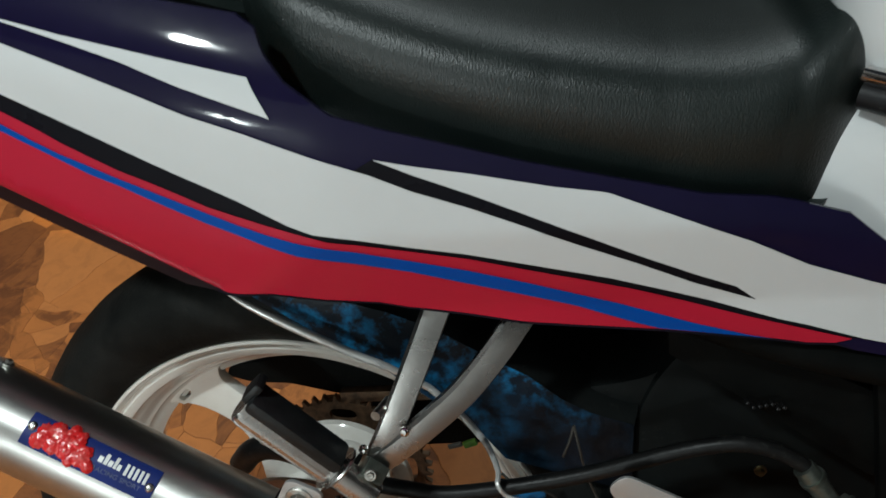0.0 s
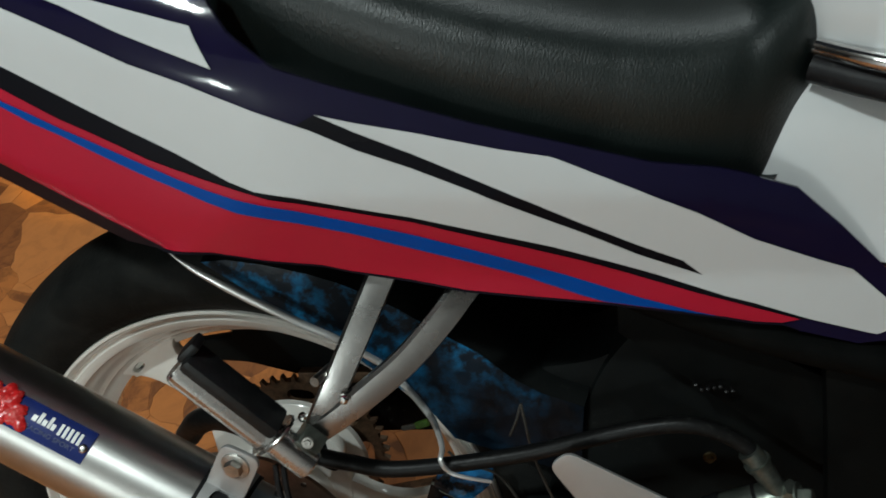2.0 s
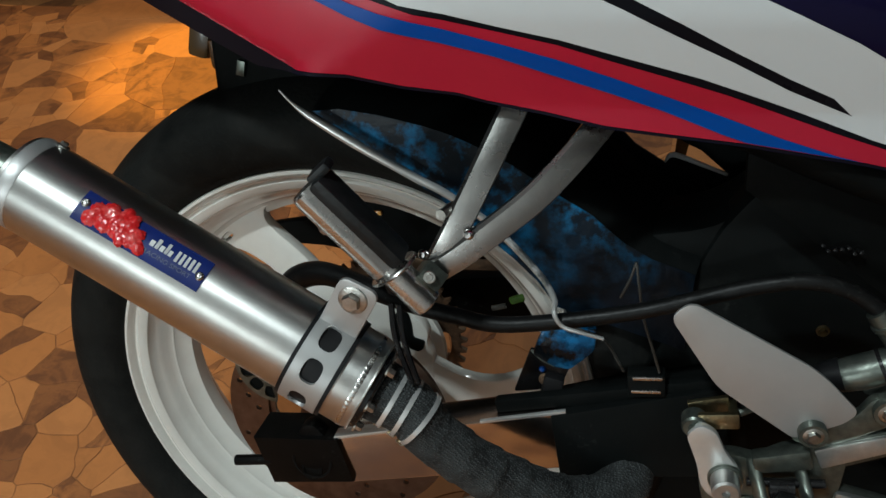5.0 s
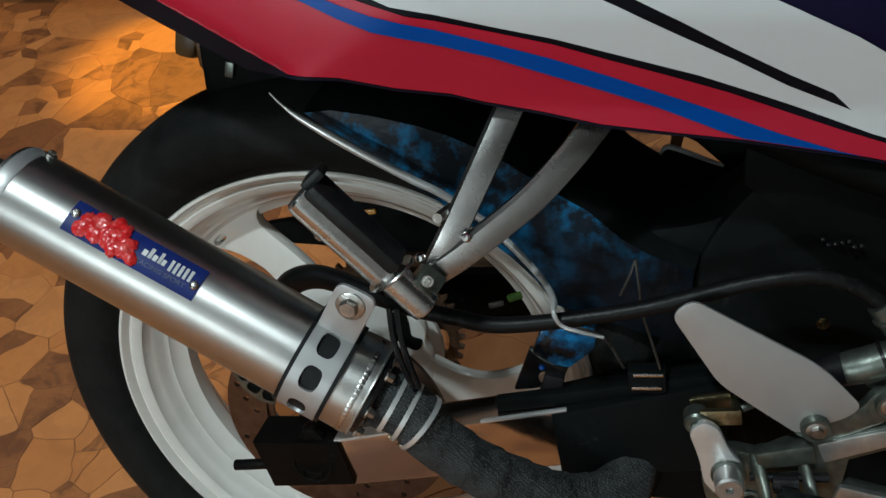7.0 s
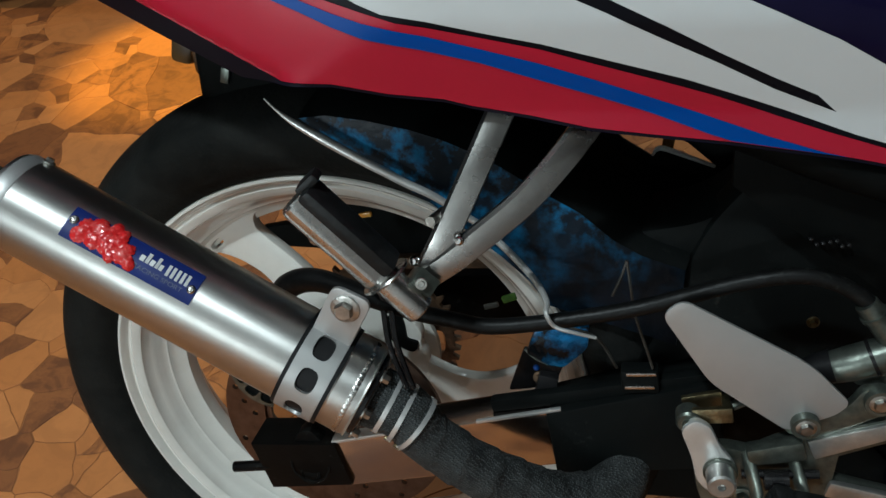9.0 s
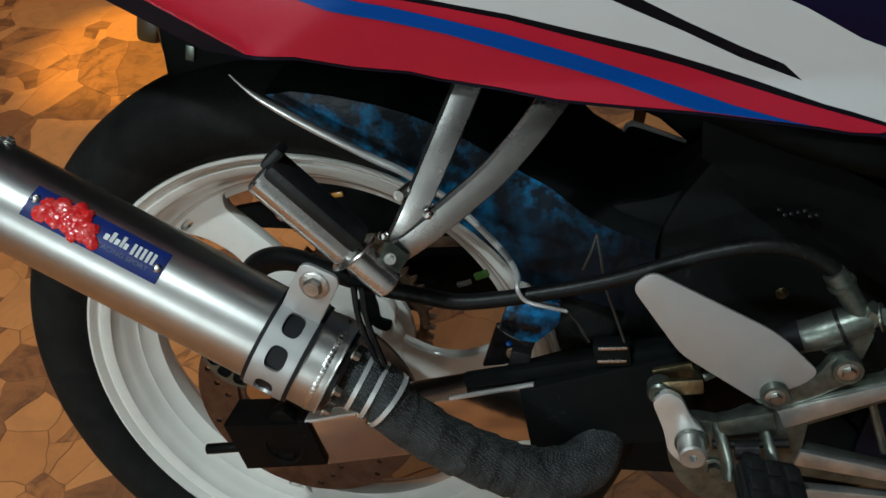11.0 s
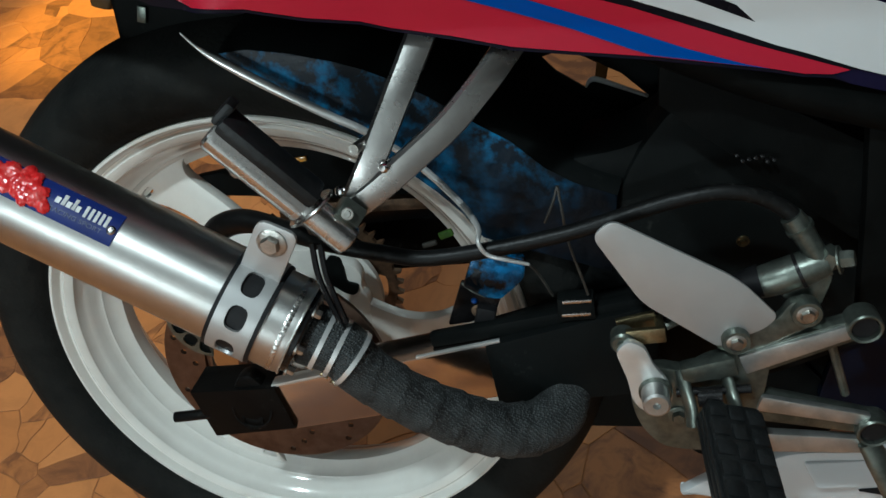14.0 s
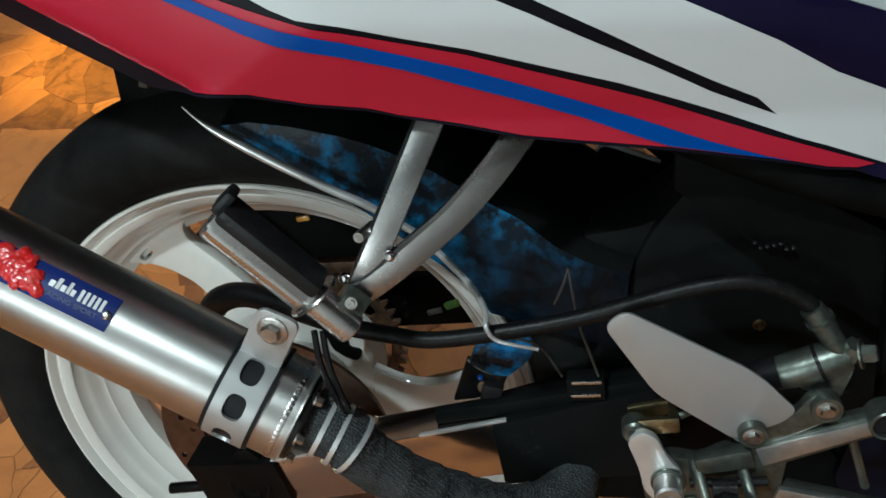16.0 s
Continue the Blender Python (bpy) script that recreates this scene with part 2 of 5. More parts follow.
CAST = material("cast_aluminium", (0.205, 0.225, 0.198), (0.090, 0.103, 0.088), 0.34, 0.8, scale=70, bump=0.08, bump_scale=300, rough_var=0.25)
STEEL = material("bare_welded_steel", (0.42, 0.41, 0.395), (0.30, 0.292, 0.28), 0.28, 1.0, scale=22, bump=0.05, bump_scale=260, rough_var=0.2)
CHROME = material("chrome", (0.78, 0.78, 0.77), (0.70, 0.69, 0.68), 0.1, 1.0, scale=60, bump=0.05, bump_scale=200)
BOLT = material("zinc_bolt", (0.58, 0.57, 0.54), (0.36, 0.35, 0.32), 0.3, 1.0, scale=150, bump=0.15, bump_scale=500)
# Warm tint in the aluminium deepens the floor's reflected copper tone.
SWING = material("polished_floor_tinted_aluminium", (0.66, 0.58, 0.53), (0.58, 0.50, 0.45), 0.17, 1.0, scale=22, bump=0.04, bump_scale=160, rough_var=0.12)
# The floor's brown reflection is put into the disc steel's own colour.
DISC = material("floor_brown_disc_steel", (0.20, 0.145, 0.115), (0.13, 0.09, 0.07), 0.3, 1.0, scale=70, bump=0.08, bump_scale=500, rough_var=0.1)
BRASS = material("yellow_zinc_brass", (0.40, 0.34, 0.20), (0.26, 0.21, 0.12), 0.35, 1.0, scale=120, bump=0.2, bump_scale=400)
SPROCKET = material("greasy_sprocket_steel", (0.20, 0.125, 0.075), (0.07, 0.045, 0.03), 0.5, 0.7, scale=80, bump=0.3, bump_scale=200)
FENDER = scuffed("black_blue_scuffed_plastic")
FLAP = material("blue_scuffed_flap", (0.002, 0.006, 0.010), (0.012, 0.17, 0.42), 0.26, scale=48, bump=0.6, bump_scale=110, rough_var=0.3, cut=(0.42, 0.62), spec=0.35)
GREY_WIRE = material("grey_wire_sheath", (0.040, 0.038, 0.033), None, 0.4, scale=60)
BADGE = material("blue_badge_enamel", (0.007, 0.020, 0.150), (0.006, 0.017, 0.120), 0.4, scale=50, spec=0.2)
BADGE_GREY = material("dull_badge_print", (0.07, 0.09, 0.20), None, 0.5, scale=50)
BADGE_RED = material("red_badge_resin", (0.66, 0.018, 0.020), (0.72, 0.13, 0.12), 0.2, scale=150, bump=0.5, bump_scale=170, coat=0.4, cut=(0.5, 0.75))
PEG_METAL = material("worn_bright_alloy", (0.74, 0.73, 0.71), (0.60, 0.59, 0.57), 0.26, 1.0, scale=45, bump=0.08, bump_scale=160, rough_var=0.2)
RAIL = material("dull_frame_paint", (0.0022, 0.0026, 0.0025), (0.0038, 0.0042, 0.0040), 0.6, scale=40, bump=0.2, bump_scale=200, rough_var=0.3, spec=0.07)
BRIGHT = material("bright_trim_alloy", (0.80, 0.80, 0.785), (0.68, 0.68, 0.665), 0.24, 0.6, scale=40, bump=0.04, bump_scale=200, rough_var=0.15)
WORN_FACE = material("rubbed_alloy_face", (0.66, 0.66, 0.64), (0.42, 0.425, 0.41), 0.33, 0.85, scale=45, bump=0.08, bump_scale=220, rough_var=0.2)
WRAP = wrap_material("heat_wrap")
LIME = material("lime_paint", (0.050, 0.13, 0.008), (0.012, 0.03, 0.004), 0.5, scale=60)
AMBER = material("brown_lens", (0.16, 0.07, 0.02), (0.10, 0.045, 0.014), 0.2, scale=30, coat=0.5)
# Orange colour for a painted glint of the doorway light.
ORANGE_GLINT = material("orange_glint_paint", (0.85, 0.33, 0.03), (0.9, 0.5, 0.12), 0.15, scale=200, coat=0.5)
SMOKE = material("smoked_lens", (0.085, 0.050, 0.020), None, 0.15, scale=30, coat=0.6)
GROUT = material("brown_grout", (0.26, 0.108, 0.042), (0.36, 0.150, 0.056), 0.85, scale=40, bump=0.5, bump_scale=150)
for black, most in ((MATT, 0.16), (SOOTY, 0.25), (PLASTIC, 0.35), (RUBBER, 0.10), (HOSE, 0.4)):
    dusty(black, most)
LIMEWASH = material("white_limewash", (0.80, 0.80, 0.79), (0.74, 0.74, 0.73), 0.85, scale=3, bump=0.2, bump_scale=40)
ROOFING = material("grey_roof_boards", (0.16, 0.16, 0.155), (0.13, 0.13, 0.125), 0.8, scale=3, bump=0.2, bump_scale=40)
PLASTER = material("dim_plaster", (0.05, 0.05, 0.05), (0.04, 0.04, 0.04), 0.9, scale=3, bump=0.2, bump_scale=40)
STONE, STONE_REST = stone_material("paving_stone", False), stone_material("paving_stone_far", True)


# ---- shaping helpers ----
def part(name, bm, mat, parent=None, label="", crease=35):
    """Links a bmesh as one mesh object under its thing or part."""
    bmesh.ops.recalc_face_normals(bm, faces=bm.faces)
    me = bpy.data.meshes.new(name)
    bm.to_mesh(me)
    bm.free()
    me.materials.append(mat)
    me.polygons.foreach_set("use_smooth", [True] * len(me.polygons))
    me.set_sharp_from_angle(angle=radians(crease))
    ob = new(name, me)
    ob.parent = parent
    if parent is not None and parent.type == "MESH" and parent.name.startswith("exhaust_can"):
        ob.matrix_parent_inverse = MUFF.inverted()
    return tagged(ob, label)


def thing(name, m, label, category, kind="", group=""):
    ob = new(name)
    ob.empty_display_size = 0.1
    ob.matrix_world = m
    return tagged(ob, label, category, group, kind)


def axes(origin, along, up=(0, 0, 1)):
    """A matrix at origin whose z runs along a direction and whose x lies nearest to up."""
    z = Vector(along).normalized()
    x = Vector(up) - z * Vector(up).dot(z)
    x.normalize()
    y = z.cross(x)
    return Matrix.Translation(origin) @ Matrix((x, y, z)).transposed().to_4x4()


def smooth_path(points, steps=8):
    """A Catmull-Rom curve through the points."""
    p = [Vector(q) for q in points]
    p = [2 * p[0] - p[1]] + p + [2 * p[-1] - p[-2]]
    out = []
    for i in range(1, len(p) - 2):
        for k in range(steps):
            t = k / steps
            a, b, c, d = p[i - 1:i + 3]
            out.append(0.5 * (2 * b + (c - a) * t + (2 * a - 5 * b + 4 * c - d) * t * t + (3 * b - a - 3 * c + d) * t ** 3))
    return out + [p[-2]]


def tube(points, radius, sides=14, steps=8, flat=1.0, bm=None):
    """A round bar or hose along a smooth path; radius may be a list, one for each given point."""
    bm = bm or bmesh.new()
    path = smooth_path(points, steps) if steps > 1 else [Vector(q) for q in points]
    n = len(path)
    if isinstance(radius, (int, float)):
        rs = [radius] * n
    else:
        rs = list(np.interp(np.linspace(0, len(radius) - 1, n), range(len(radius)), radius))
    ref, rings = None, []
    for i, q in enumerate(path):
        d = (path[min(i + 1, n - 1)] - path[max(i - 1, 0)]).normalized()
        if ref is None:
            ref = d.orthogonal().normalized()
        ref = (ref - d * ref.dot(d)).normalized()
        side = d.cross(ref)
        rings.append([bm.verts.new(q + (ref * math.cos(a) + side * math.sin(a) * flat) * rs[i]) for a in (2 * math.pi * k / sides for k in range(sides))])
    for r, s in zip(rings, rings[1:]):
        for k in range(sides):
            bm.faces.new((r[k], r[(k + 1) % sides], s[(k + 1) % sides], s[k]))
    bm.faces.new(rings[0])
    bm.faces.new(rings[-1])
    return bm


def lathe(profile, m, sides=64, closed=True, start=0.0, turn=360.0, bm=None):
    """Turns a profile of (radius, height) round the z axis of m."""
    bm = bm or bmesh.new()
    whole = turn >= 359.9
    count = sides if whole else sides + 1
    rings = []
    for k in range(count):
        a = radians(start + turn * k / sides)
        rings.append([bm.verts.new(m @ Vector((r * math.cos(a), r * math.sin(a), h))) for r, h in profile])
    n = len(profile)
    for k in range(sides):
        r, s = rings[k], rings[(k + 1) % count]
        for i in range(n if closed else n - 1):
            j = (i + 1) % n
            bm.faces.new((r[i], r[j], s[j], s[i]))
    if not whole and closed:
        bm.faces.new(rings[0])
        bm.faces.new(rings[-1])
    return bm


def rounded(points, radius, steps=5):
    """A polygon with its corners rounded; radius may be one for each corner."""
    n, out = len(points), []
    rs = radius if isinstance(radius, (list, tuple)) else [radius] * n
    for i, p in enumerate(points):
        p, a, b = Vector(p), Vector(points[i - 1]), Vector(points[(i + 1) % n])
        r = min(rs[i], (a - p).length * 0.45, (b - p).length * 0.45)
        s, e = p + (a - p).normalized() * r, p + (b - p).normalized() * r
        out += [tuple((1 - t) ** 2 * s + 2 * t * (1 - t) * p + t * t * e) for t in (k / steps for k in range(steps + 1))]
    return out


def slot(u, v, half_u, half_v, count=16, turn=0.0):
    """An oblong hole."""
    pts = []
    for k in range(count):
        a = 2 * math.pi * k / count
        x, y = half_u * math.copysign(abs(math.cos(a)) ** 0.7, math.cos(a)), half_v * math.copysign(abs(math.sin(a)) ** 0.7, math.sin(a))
        pts.append((u + x * math.cos(turn) - y * math.sin(turn), v + x * math.sin(turn) + y * math.cos(turn)))
    return pts


def sheet(outer, holes, place, thick, bevel=0.0, bm=None):
    """A flat plate with holes, cut in (u, v) and set by place(u, v, w), w from 0 to thick."""
    bm = bm or bmesh.new()
    edges = []
    for loop in [outer] + list(holes):
        vs = [bm.verts.new((u, v, 0)) for u, v in loop]
        edges += [bm.edges.new((vs[i], vs[(i + 1) % len(vs)])) for i in range(len(vs))]
    made = bmesh.ops.triangle_fill(bm, use_beauty=True, use_dissolve=False, edges=edges)
    faces = [f for f in made["geom"] if isinstance(f, bmesh.types.BMFace)]
    top = bmesh.ops.extrude_face_region(bm, geom=faces)
    for v in [g for g in top["geom"] if isinstance(g, bmesh.types.BMVert)]:
        v.co.z = thick
    if bevel:
        bmesh.ops.recalc_face_normals(bm, faces=bm.faces)
        rim = [e for e in bm.edges if len(e.link_faces) == 2 and e.calc_face_angle(0) > 1.0 and abs(e.verts[0].co.z - e.verts[1].co.z) < 1e-6]
        bmesh.ops.bevel(bm, geom=rim, offset=bevel, segments=2, profile=0.6, affect="EDGES")
    for v in bm.verts:
        v.co = place(*v.co)
    return bm


def side(y, turn=0.0):
    """Places a sheet upright, facing the bike's right side at depth y; w grows towards the camera."""
    return lambda u, v, w: Vector((u, y - w + turn * u, v))


def box(m, size, bevel=0.002, taper=1.0, bm=None):
    """A bevelled box at m; taper narrows its top end (z)."""
    b = bmesh.new()
    bmesh.ops.create_cube(b, size=1)
    for v in b.verts:
        k = taper if v.co.z > 0 else 1
        v.co = Vector((v.co.x * size[0] * k, v.co.y * size[1] * k, v.co.z * size[2]))
    if bevel:
        bmesh.ops.bevel(b, geom=b.edges[:], offset=bevel, segments=2, profile=0.6, affect="EDGES")
    b.transform(m)
    if bm is None:
        return b
    tmp = bpy.data.meshes.new("tmp")
    b.to_mesh(tmp)
    b.free()
    bm.from_mesh(tmp)
    bpy.data.meshes.remove(tmp)
    return bm


def hex_bolt(at, towards, r=0.006, high=0.005, socket=False):
    """A bolt head on a washer, looking along towards."""
    m = axes(at, towards)
    bm = lathe([(0, 0), (r * 1.55, 0), (r * 1.55, 0.0012), (r * 1.4, 0.0016), (0, 0.0016)], m, 20, closed=False)
    lathe([(r, 0.0016), (r, high * 0.8), (r * 0.86, high), (0, high)] if not socket else [(r, 0.0016), (r, high), (r * 0.9, high * 1.1), (r * 0.5, high * 1.1), (r * 0.42, high * 0.5), (0, high * 0.5)], m, 20 if socket else 6, closed=False, bm=bm)
    return bm


# ---- the tail's outer surface ----
def tail_y(x, z):
    s = z - (0.40 - 0.28 * (x - 0.1))
    y = -0.121 + 0.020 * max(0, 0.02 - x)
    if s > 0.04:
        y += 6.5 * (s - 0.04) ** 2
    f = x - min(0.105, max(0.0, 0.037 + 1.9 * (z - 0.349)))      # in front of the slanting fold the side turns inwards
    y += 0.115 * 0.5 * (f + math.sqrt(f * f + 0.00012))
    k = min(1, max(0, f / 0.024 + 0.5))
    k = k * k * (3 - 2 * k)
    if s < -0.025:
        y += 1.2 * (1 - k) * (s + 0.025) ** 2
    d = z - (0.361 - 0.532 * x)                       # the rounded lower edge behind the fold
    if d < 0.007:
        y += (1 - k) * (45 * (0.007 - max(d, 0)) ** 2 + 0.42 * max(0, -d))
    return y


def patch(outline, off, thick, mirror=False, step=0.006):
    """A sheet cut to an outline in (x, z) and laid on the tail, off metres proud of it."""
    bm = bmesh.new()
    vs = [bm.verts.new((x, 0, z)) for x, z in outline]
    bmesh.ops.triangle_fill(bm, use_beauty=True, use_dissolve=False, edges=[bm.edges.new((vs[i - 1], vs[i])) for i in range(len(vs))])
    for k in range(2):
        lo, hi = min(p[k] for p in outline), max(p[k] for p in outline)
        for i in range(math.floor(lo / step) + 1, math.ceil(hi / step)):
            at = [0, 0, 0]
            at[2 * k] = i * step
            no = (1, 0, 0) if k == 0 else (0, 0, 1)
            bmesh.ops.bisect_plane(bm, geom=bm.verts[:] + bm.edges[:] + bm.faces[:], plane_co=at, plane_no=no, dist=1e-6)
    bmesh.ops.triangulate(bm, faces=[f for f in bm.faces if len(f.verts) > 4])
    for v in bm.verts:
        v.co.y = tail_y(v.co.x, v.co.z) - off
    if thick:
        bmesh.ops.recalc_face_normals(bm, faces=bm.faces)
        top = bmesh.ops.extrude_face_region(bm, geom=bm.faces[:])
        for v in [g for g in top["geom"] if isinstance(g, bmesh.types.BMVert)]:
            v.co.y += thick
    if mirror:
        for v in bm.verts:
            v.co.y = 2 * MID - v.co.y
    return bm


# ---- floor and the closing walls ----
floor = tagged(new("floor"), "orange and brown polished crazy paving with dark grout joints", "floor", kind="structure")
bm = bmesh.new()
bmesh.ops.create_grid(bm, x_segments=2, y_segments=2, size=4.0, matrix=Matrix.Translation((-0.3, 1.0, -0.0013)))
part("grout", bm, GROUT, floor)


def room_wall(name, x0, y0, x1, y1, mat, label, high=2.6):
    bm = bmesh.new()
    bmesh.ops.create_cube(bm, size=1, matrix=Matrix.Translation(((x0 + x1) / 2, (y0 + y1) / 2, high / 2 - 0.02)) @ Matrix.Diagonal((x1 - x0, y1 - y0, high + 0.04, 1)))
    return tagged(part(name, bm, mat), label, "wall", kind="structure")


# a porch: white wall and roof on the camera's side, dark yard walls beyond
room_wall("wall_south", -4.3, -2.7, 3.7, -2.5, LIMEWASH, "plain white limewashed wall")
room_wall("wall_north", -4.3, 5.0, 3.7, 5.2, PLASTER, "plain dark yard wall")
room_wall("wall_west", -4.5, -2.7, -4.3, 5.2, PLASTER, "plain dark yard wall")
room_wall("wall_east", 3.7, -2.7, 3.9, 5.2, PLASTER, "plain dark yard wall")
bm = bmesh.new()
bmesh.ops.create_cube(bm, size=1, matrix=Matrix.Translation((-0.3, -1.28, 2.70)) @ Matrix.Diagonal((8.0, 2.44, 0.12, 1)))
tagged(part("ceiling", bm, ROOFING), "plain grey boarded porch ceiling", "ceiling", kind="structure")

# ---- the motorcycle ----
bike = thing("motorcycle", BIKE, "white, navy and red sport motorcycle leaning on its side stand", "motorcycle")

# rear wheel: a cast rim with three broad spokes
WHEEL = axes((0, 0, 0), (0, 1, 0), (1, 0, 0))       # heights run to the bike's left
wheel = part("rear_wheel", lathe([(0.2325, 0.0), (0.2315, -0.0020), (0.2290, -0.0022), (0.2262, 0.0010), (0.2246, 0.0048), (0.2228, 0.0052), (0.2205, 0.0036), (0.2150, 0.0052), (0.2128, 0.0070),
                                  (0.2106, 0.0150), (0.2084, 0.0170), (0.2060, 0.0215), (0.2030, 0.0262), (0.2006, 0.0300), (0.1986, 0.0312), (0.1974, 0.0340), (0.1942, 0.0380), (0.1905, 0.0415), (0.1865, 0.0445), (0.1865, 0.056), (0.1885, 0.063), (0.1935, 0.067), (0.1965, 0.074),
                                  (0.2085, 0.084), (0.2140, 0.0955), (0.2310, 0.1020), (0.2325, 0.100), (0.2300, 0.094), (0.2160, 0.090), (0.2050, 0.075), (0.1960, 0.060), (0.1960, 0.040), (0.2050, 0.026), (0.2160, 0.010), (0.2300, 0.006)],
                                 WHEEL, 144), RIM_WHITE, bike, "white enamelled cast wheel rim")
part("hub", lathe([(0.013, -0.012), (0.034, -0.012), (0.040, -0.006), (0.046, 0.010), (0.056, 0.020), (0.058, 0.030), (0.0600, 0.058), (0.0640, 0.074), (0.0715, 0.086), (0.0735, 0.088), (0.0735, 0.095), (0.0715, 0.097), (0.044, 0.099), (0.013, 0.106)], WHEEL, 64), RIM_WHITE, wheel)


def spoke(angle):
    """A broad flat-faced spoke that flares at both ends, with a drain hole near the rim."""
    cw = [(0.040, -0.048), (0.065, -0.036), (0.095, -0.0285), (0.120, -0.0255), (0.142, -0.0195), (0.165, -0.0110), (0.181, -0.0065), (0.190, -0.0110), (0.1965, -0.0270)]
    ccw = [(0.040, 0.046), (0.060, 0.036), (0.080, 0.0260), (0.100, 0.0170), (0.120, 0.0145), (0.140, 0.0180), (0.162, 0.0310), (0.176, 0.0460), (0.186, 0.0680)]
    outer = cw + [(0.1985, 0.020), (0.1960, 0.040)] + ccw[::-1]
    hole = slot(0.183, 0.040, 0.0028, 0.0075, 12, 0.25)
    c, s = math.cos(radians(angle)), math.sin(radians(angle))
    return sheet(rounded(outer, 0.008, 2), [hole], lambda u, v, w: Vector((u * c - v * s, 0.052 - w, u * s + v * c)), 0.014, 0.004)


for a in (120, 240, 0):
    part("spoke", spoke(a), RIM_WHITE, wheel)
part("hub_web", sheet(rounded([(-0.020, 0.075), (0.000, 0.0850), (0.030, 0.0880), (0.0503, 0.0780), (0.0628, 0.0719), (0.0693, 0.0608), (0.0672, 0.0486), (0.074, 0.036), (0.074, 0.0), (-0.020, 0.0)], 0.006), [], side(0.0505), 0.014, 0.003), RIM_WHITE, wheel)
# A black sheet stands in for the shade inside the hub's pocket.
part("pocket_shade", sheet(rounded([(0.0323, 0.0699), (0.0403, 0.0831), (0.0500, 0.0810), (0.0530, 0.071), (0.0545, 0.0555), (0.0660, 0.0530), (0.0640, 0.0439), (0.0596, 0.0409), (0.0516, 0.0432), (0.0396, 0.0515)], 0.003), [], side(0.0375), 0.004, 0.001), MATT, wheel, "dark sheet for the shaded hub pocket")
tyre = part("tyre", lathe([(0.2310, 0.004), (0.2350, -0.004), (0.2450, -0.011), (0.2580, -0.0150), (0.2700, -0.0150), (0.2800, -0.0115), (0.2865, -0.006), (0.2930, 0.006), (0.2995, 0.021), (0.3035, 0.036), (0.3048, 0.050),
                           (0.3035, 0.064), (0.2985, 0.079), (0.2930, 0.094), (0.2865, 0.106), (0.2700, 0.115), (0.2580, 0.115), (0.2350, 0.104), (0.2310, 0.096), (0.2200, 0.085), (0.2100, 0.050), (0.2200, 0.015)], WHEEL, 160), RUBBER, wheel, "black road tyre with a worn shoulder")

# brake disc: two drilled rings on a thin carrier
holes = []
for k in range(30):
    for ring, r in enumerate((0.078, 0.088, 0.098)):
        if (k + ring) % 3 == 0:
            a = 2 * math.pi * (k + 0.3 * ring) / 30
            holes.append(slot(r * math.cos(a), r * math.sin(a), 0.0028, 0.0028, 8))
ring = lambda r, n: [(r * math.cos(2 * math.pi * k / n), r * math.sin(2 * math.pi * k / n)) for k in range(n)]
disc = part("brake_disc", sheet(ring(0.106, 80), [ring(0.068, 60)] + holes, side(-0.026), 0.004), DISC, wheel, "drilled steel brake disc, coloured brown for the floor it reflects")
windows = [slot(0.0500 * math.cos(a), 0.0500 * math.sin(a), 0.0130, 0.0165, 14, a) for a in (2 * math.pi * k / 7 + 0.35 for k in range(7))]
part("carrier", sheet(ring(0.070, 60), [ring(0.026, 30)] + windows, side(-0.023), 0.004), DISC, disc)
arc = lambda r, a0, a1, n: [(-0.056 + r * math.cos(radians(a0 + (a1 - a0) * k / n)), 0.0505 + r * math.sin(radians(a0 + (a1 - a0) * k / n))) for k in range(n + 1)]
vents = [slot(-0.056 + 0.0285 * math.cos(radians(a)), 0.0505 + 0.0285 * math.sin(radians(a)), 0.0066, 0.0064, 10, radians(a)) for a in range(165, 270, 31)]
vent = part("vent_ring", sheet(arc(0.0385, 145, 268, 24) + arc(0.018, 268, 145, 16), vents, side(-0.0310), 0.002), CAST, disc, "bright slotted ring")
part("ring_backing", sheet(arc(0.0370, 146, 266, 24) + arc(0.018, 266, 146, 16), [], side(-0.0302), 0.0006), MATT, vent)
teeth = []
for k in range(44):
    for f, r in ((0.0, 0.083), (0.25, 0.083), (0.42, 0.090), (0.58, 0.090), (0.75, 0.083)):
        a = 2 * math.pi * (k + f) / 44
        teeth.append((r * math.cos(a), r * math.sin(a)))
cuts = [slot(0.066 * math.cos(a), 0.066 * math.sin(a), 0.008, 0.015, 12, a) for a in (2 * math.pi * k / 8 for k in range(8))]
part("sprocket", sheet(teeth, [ring(0.035, 30)] + cuts, side(0.118), 0.006), SPROCKET, wheel, "greasy brown toothed sprocket")

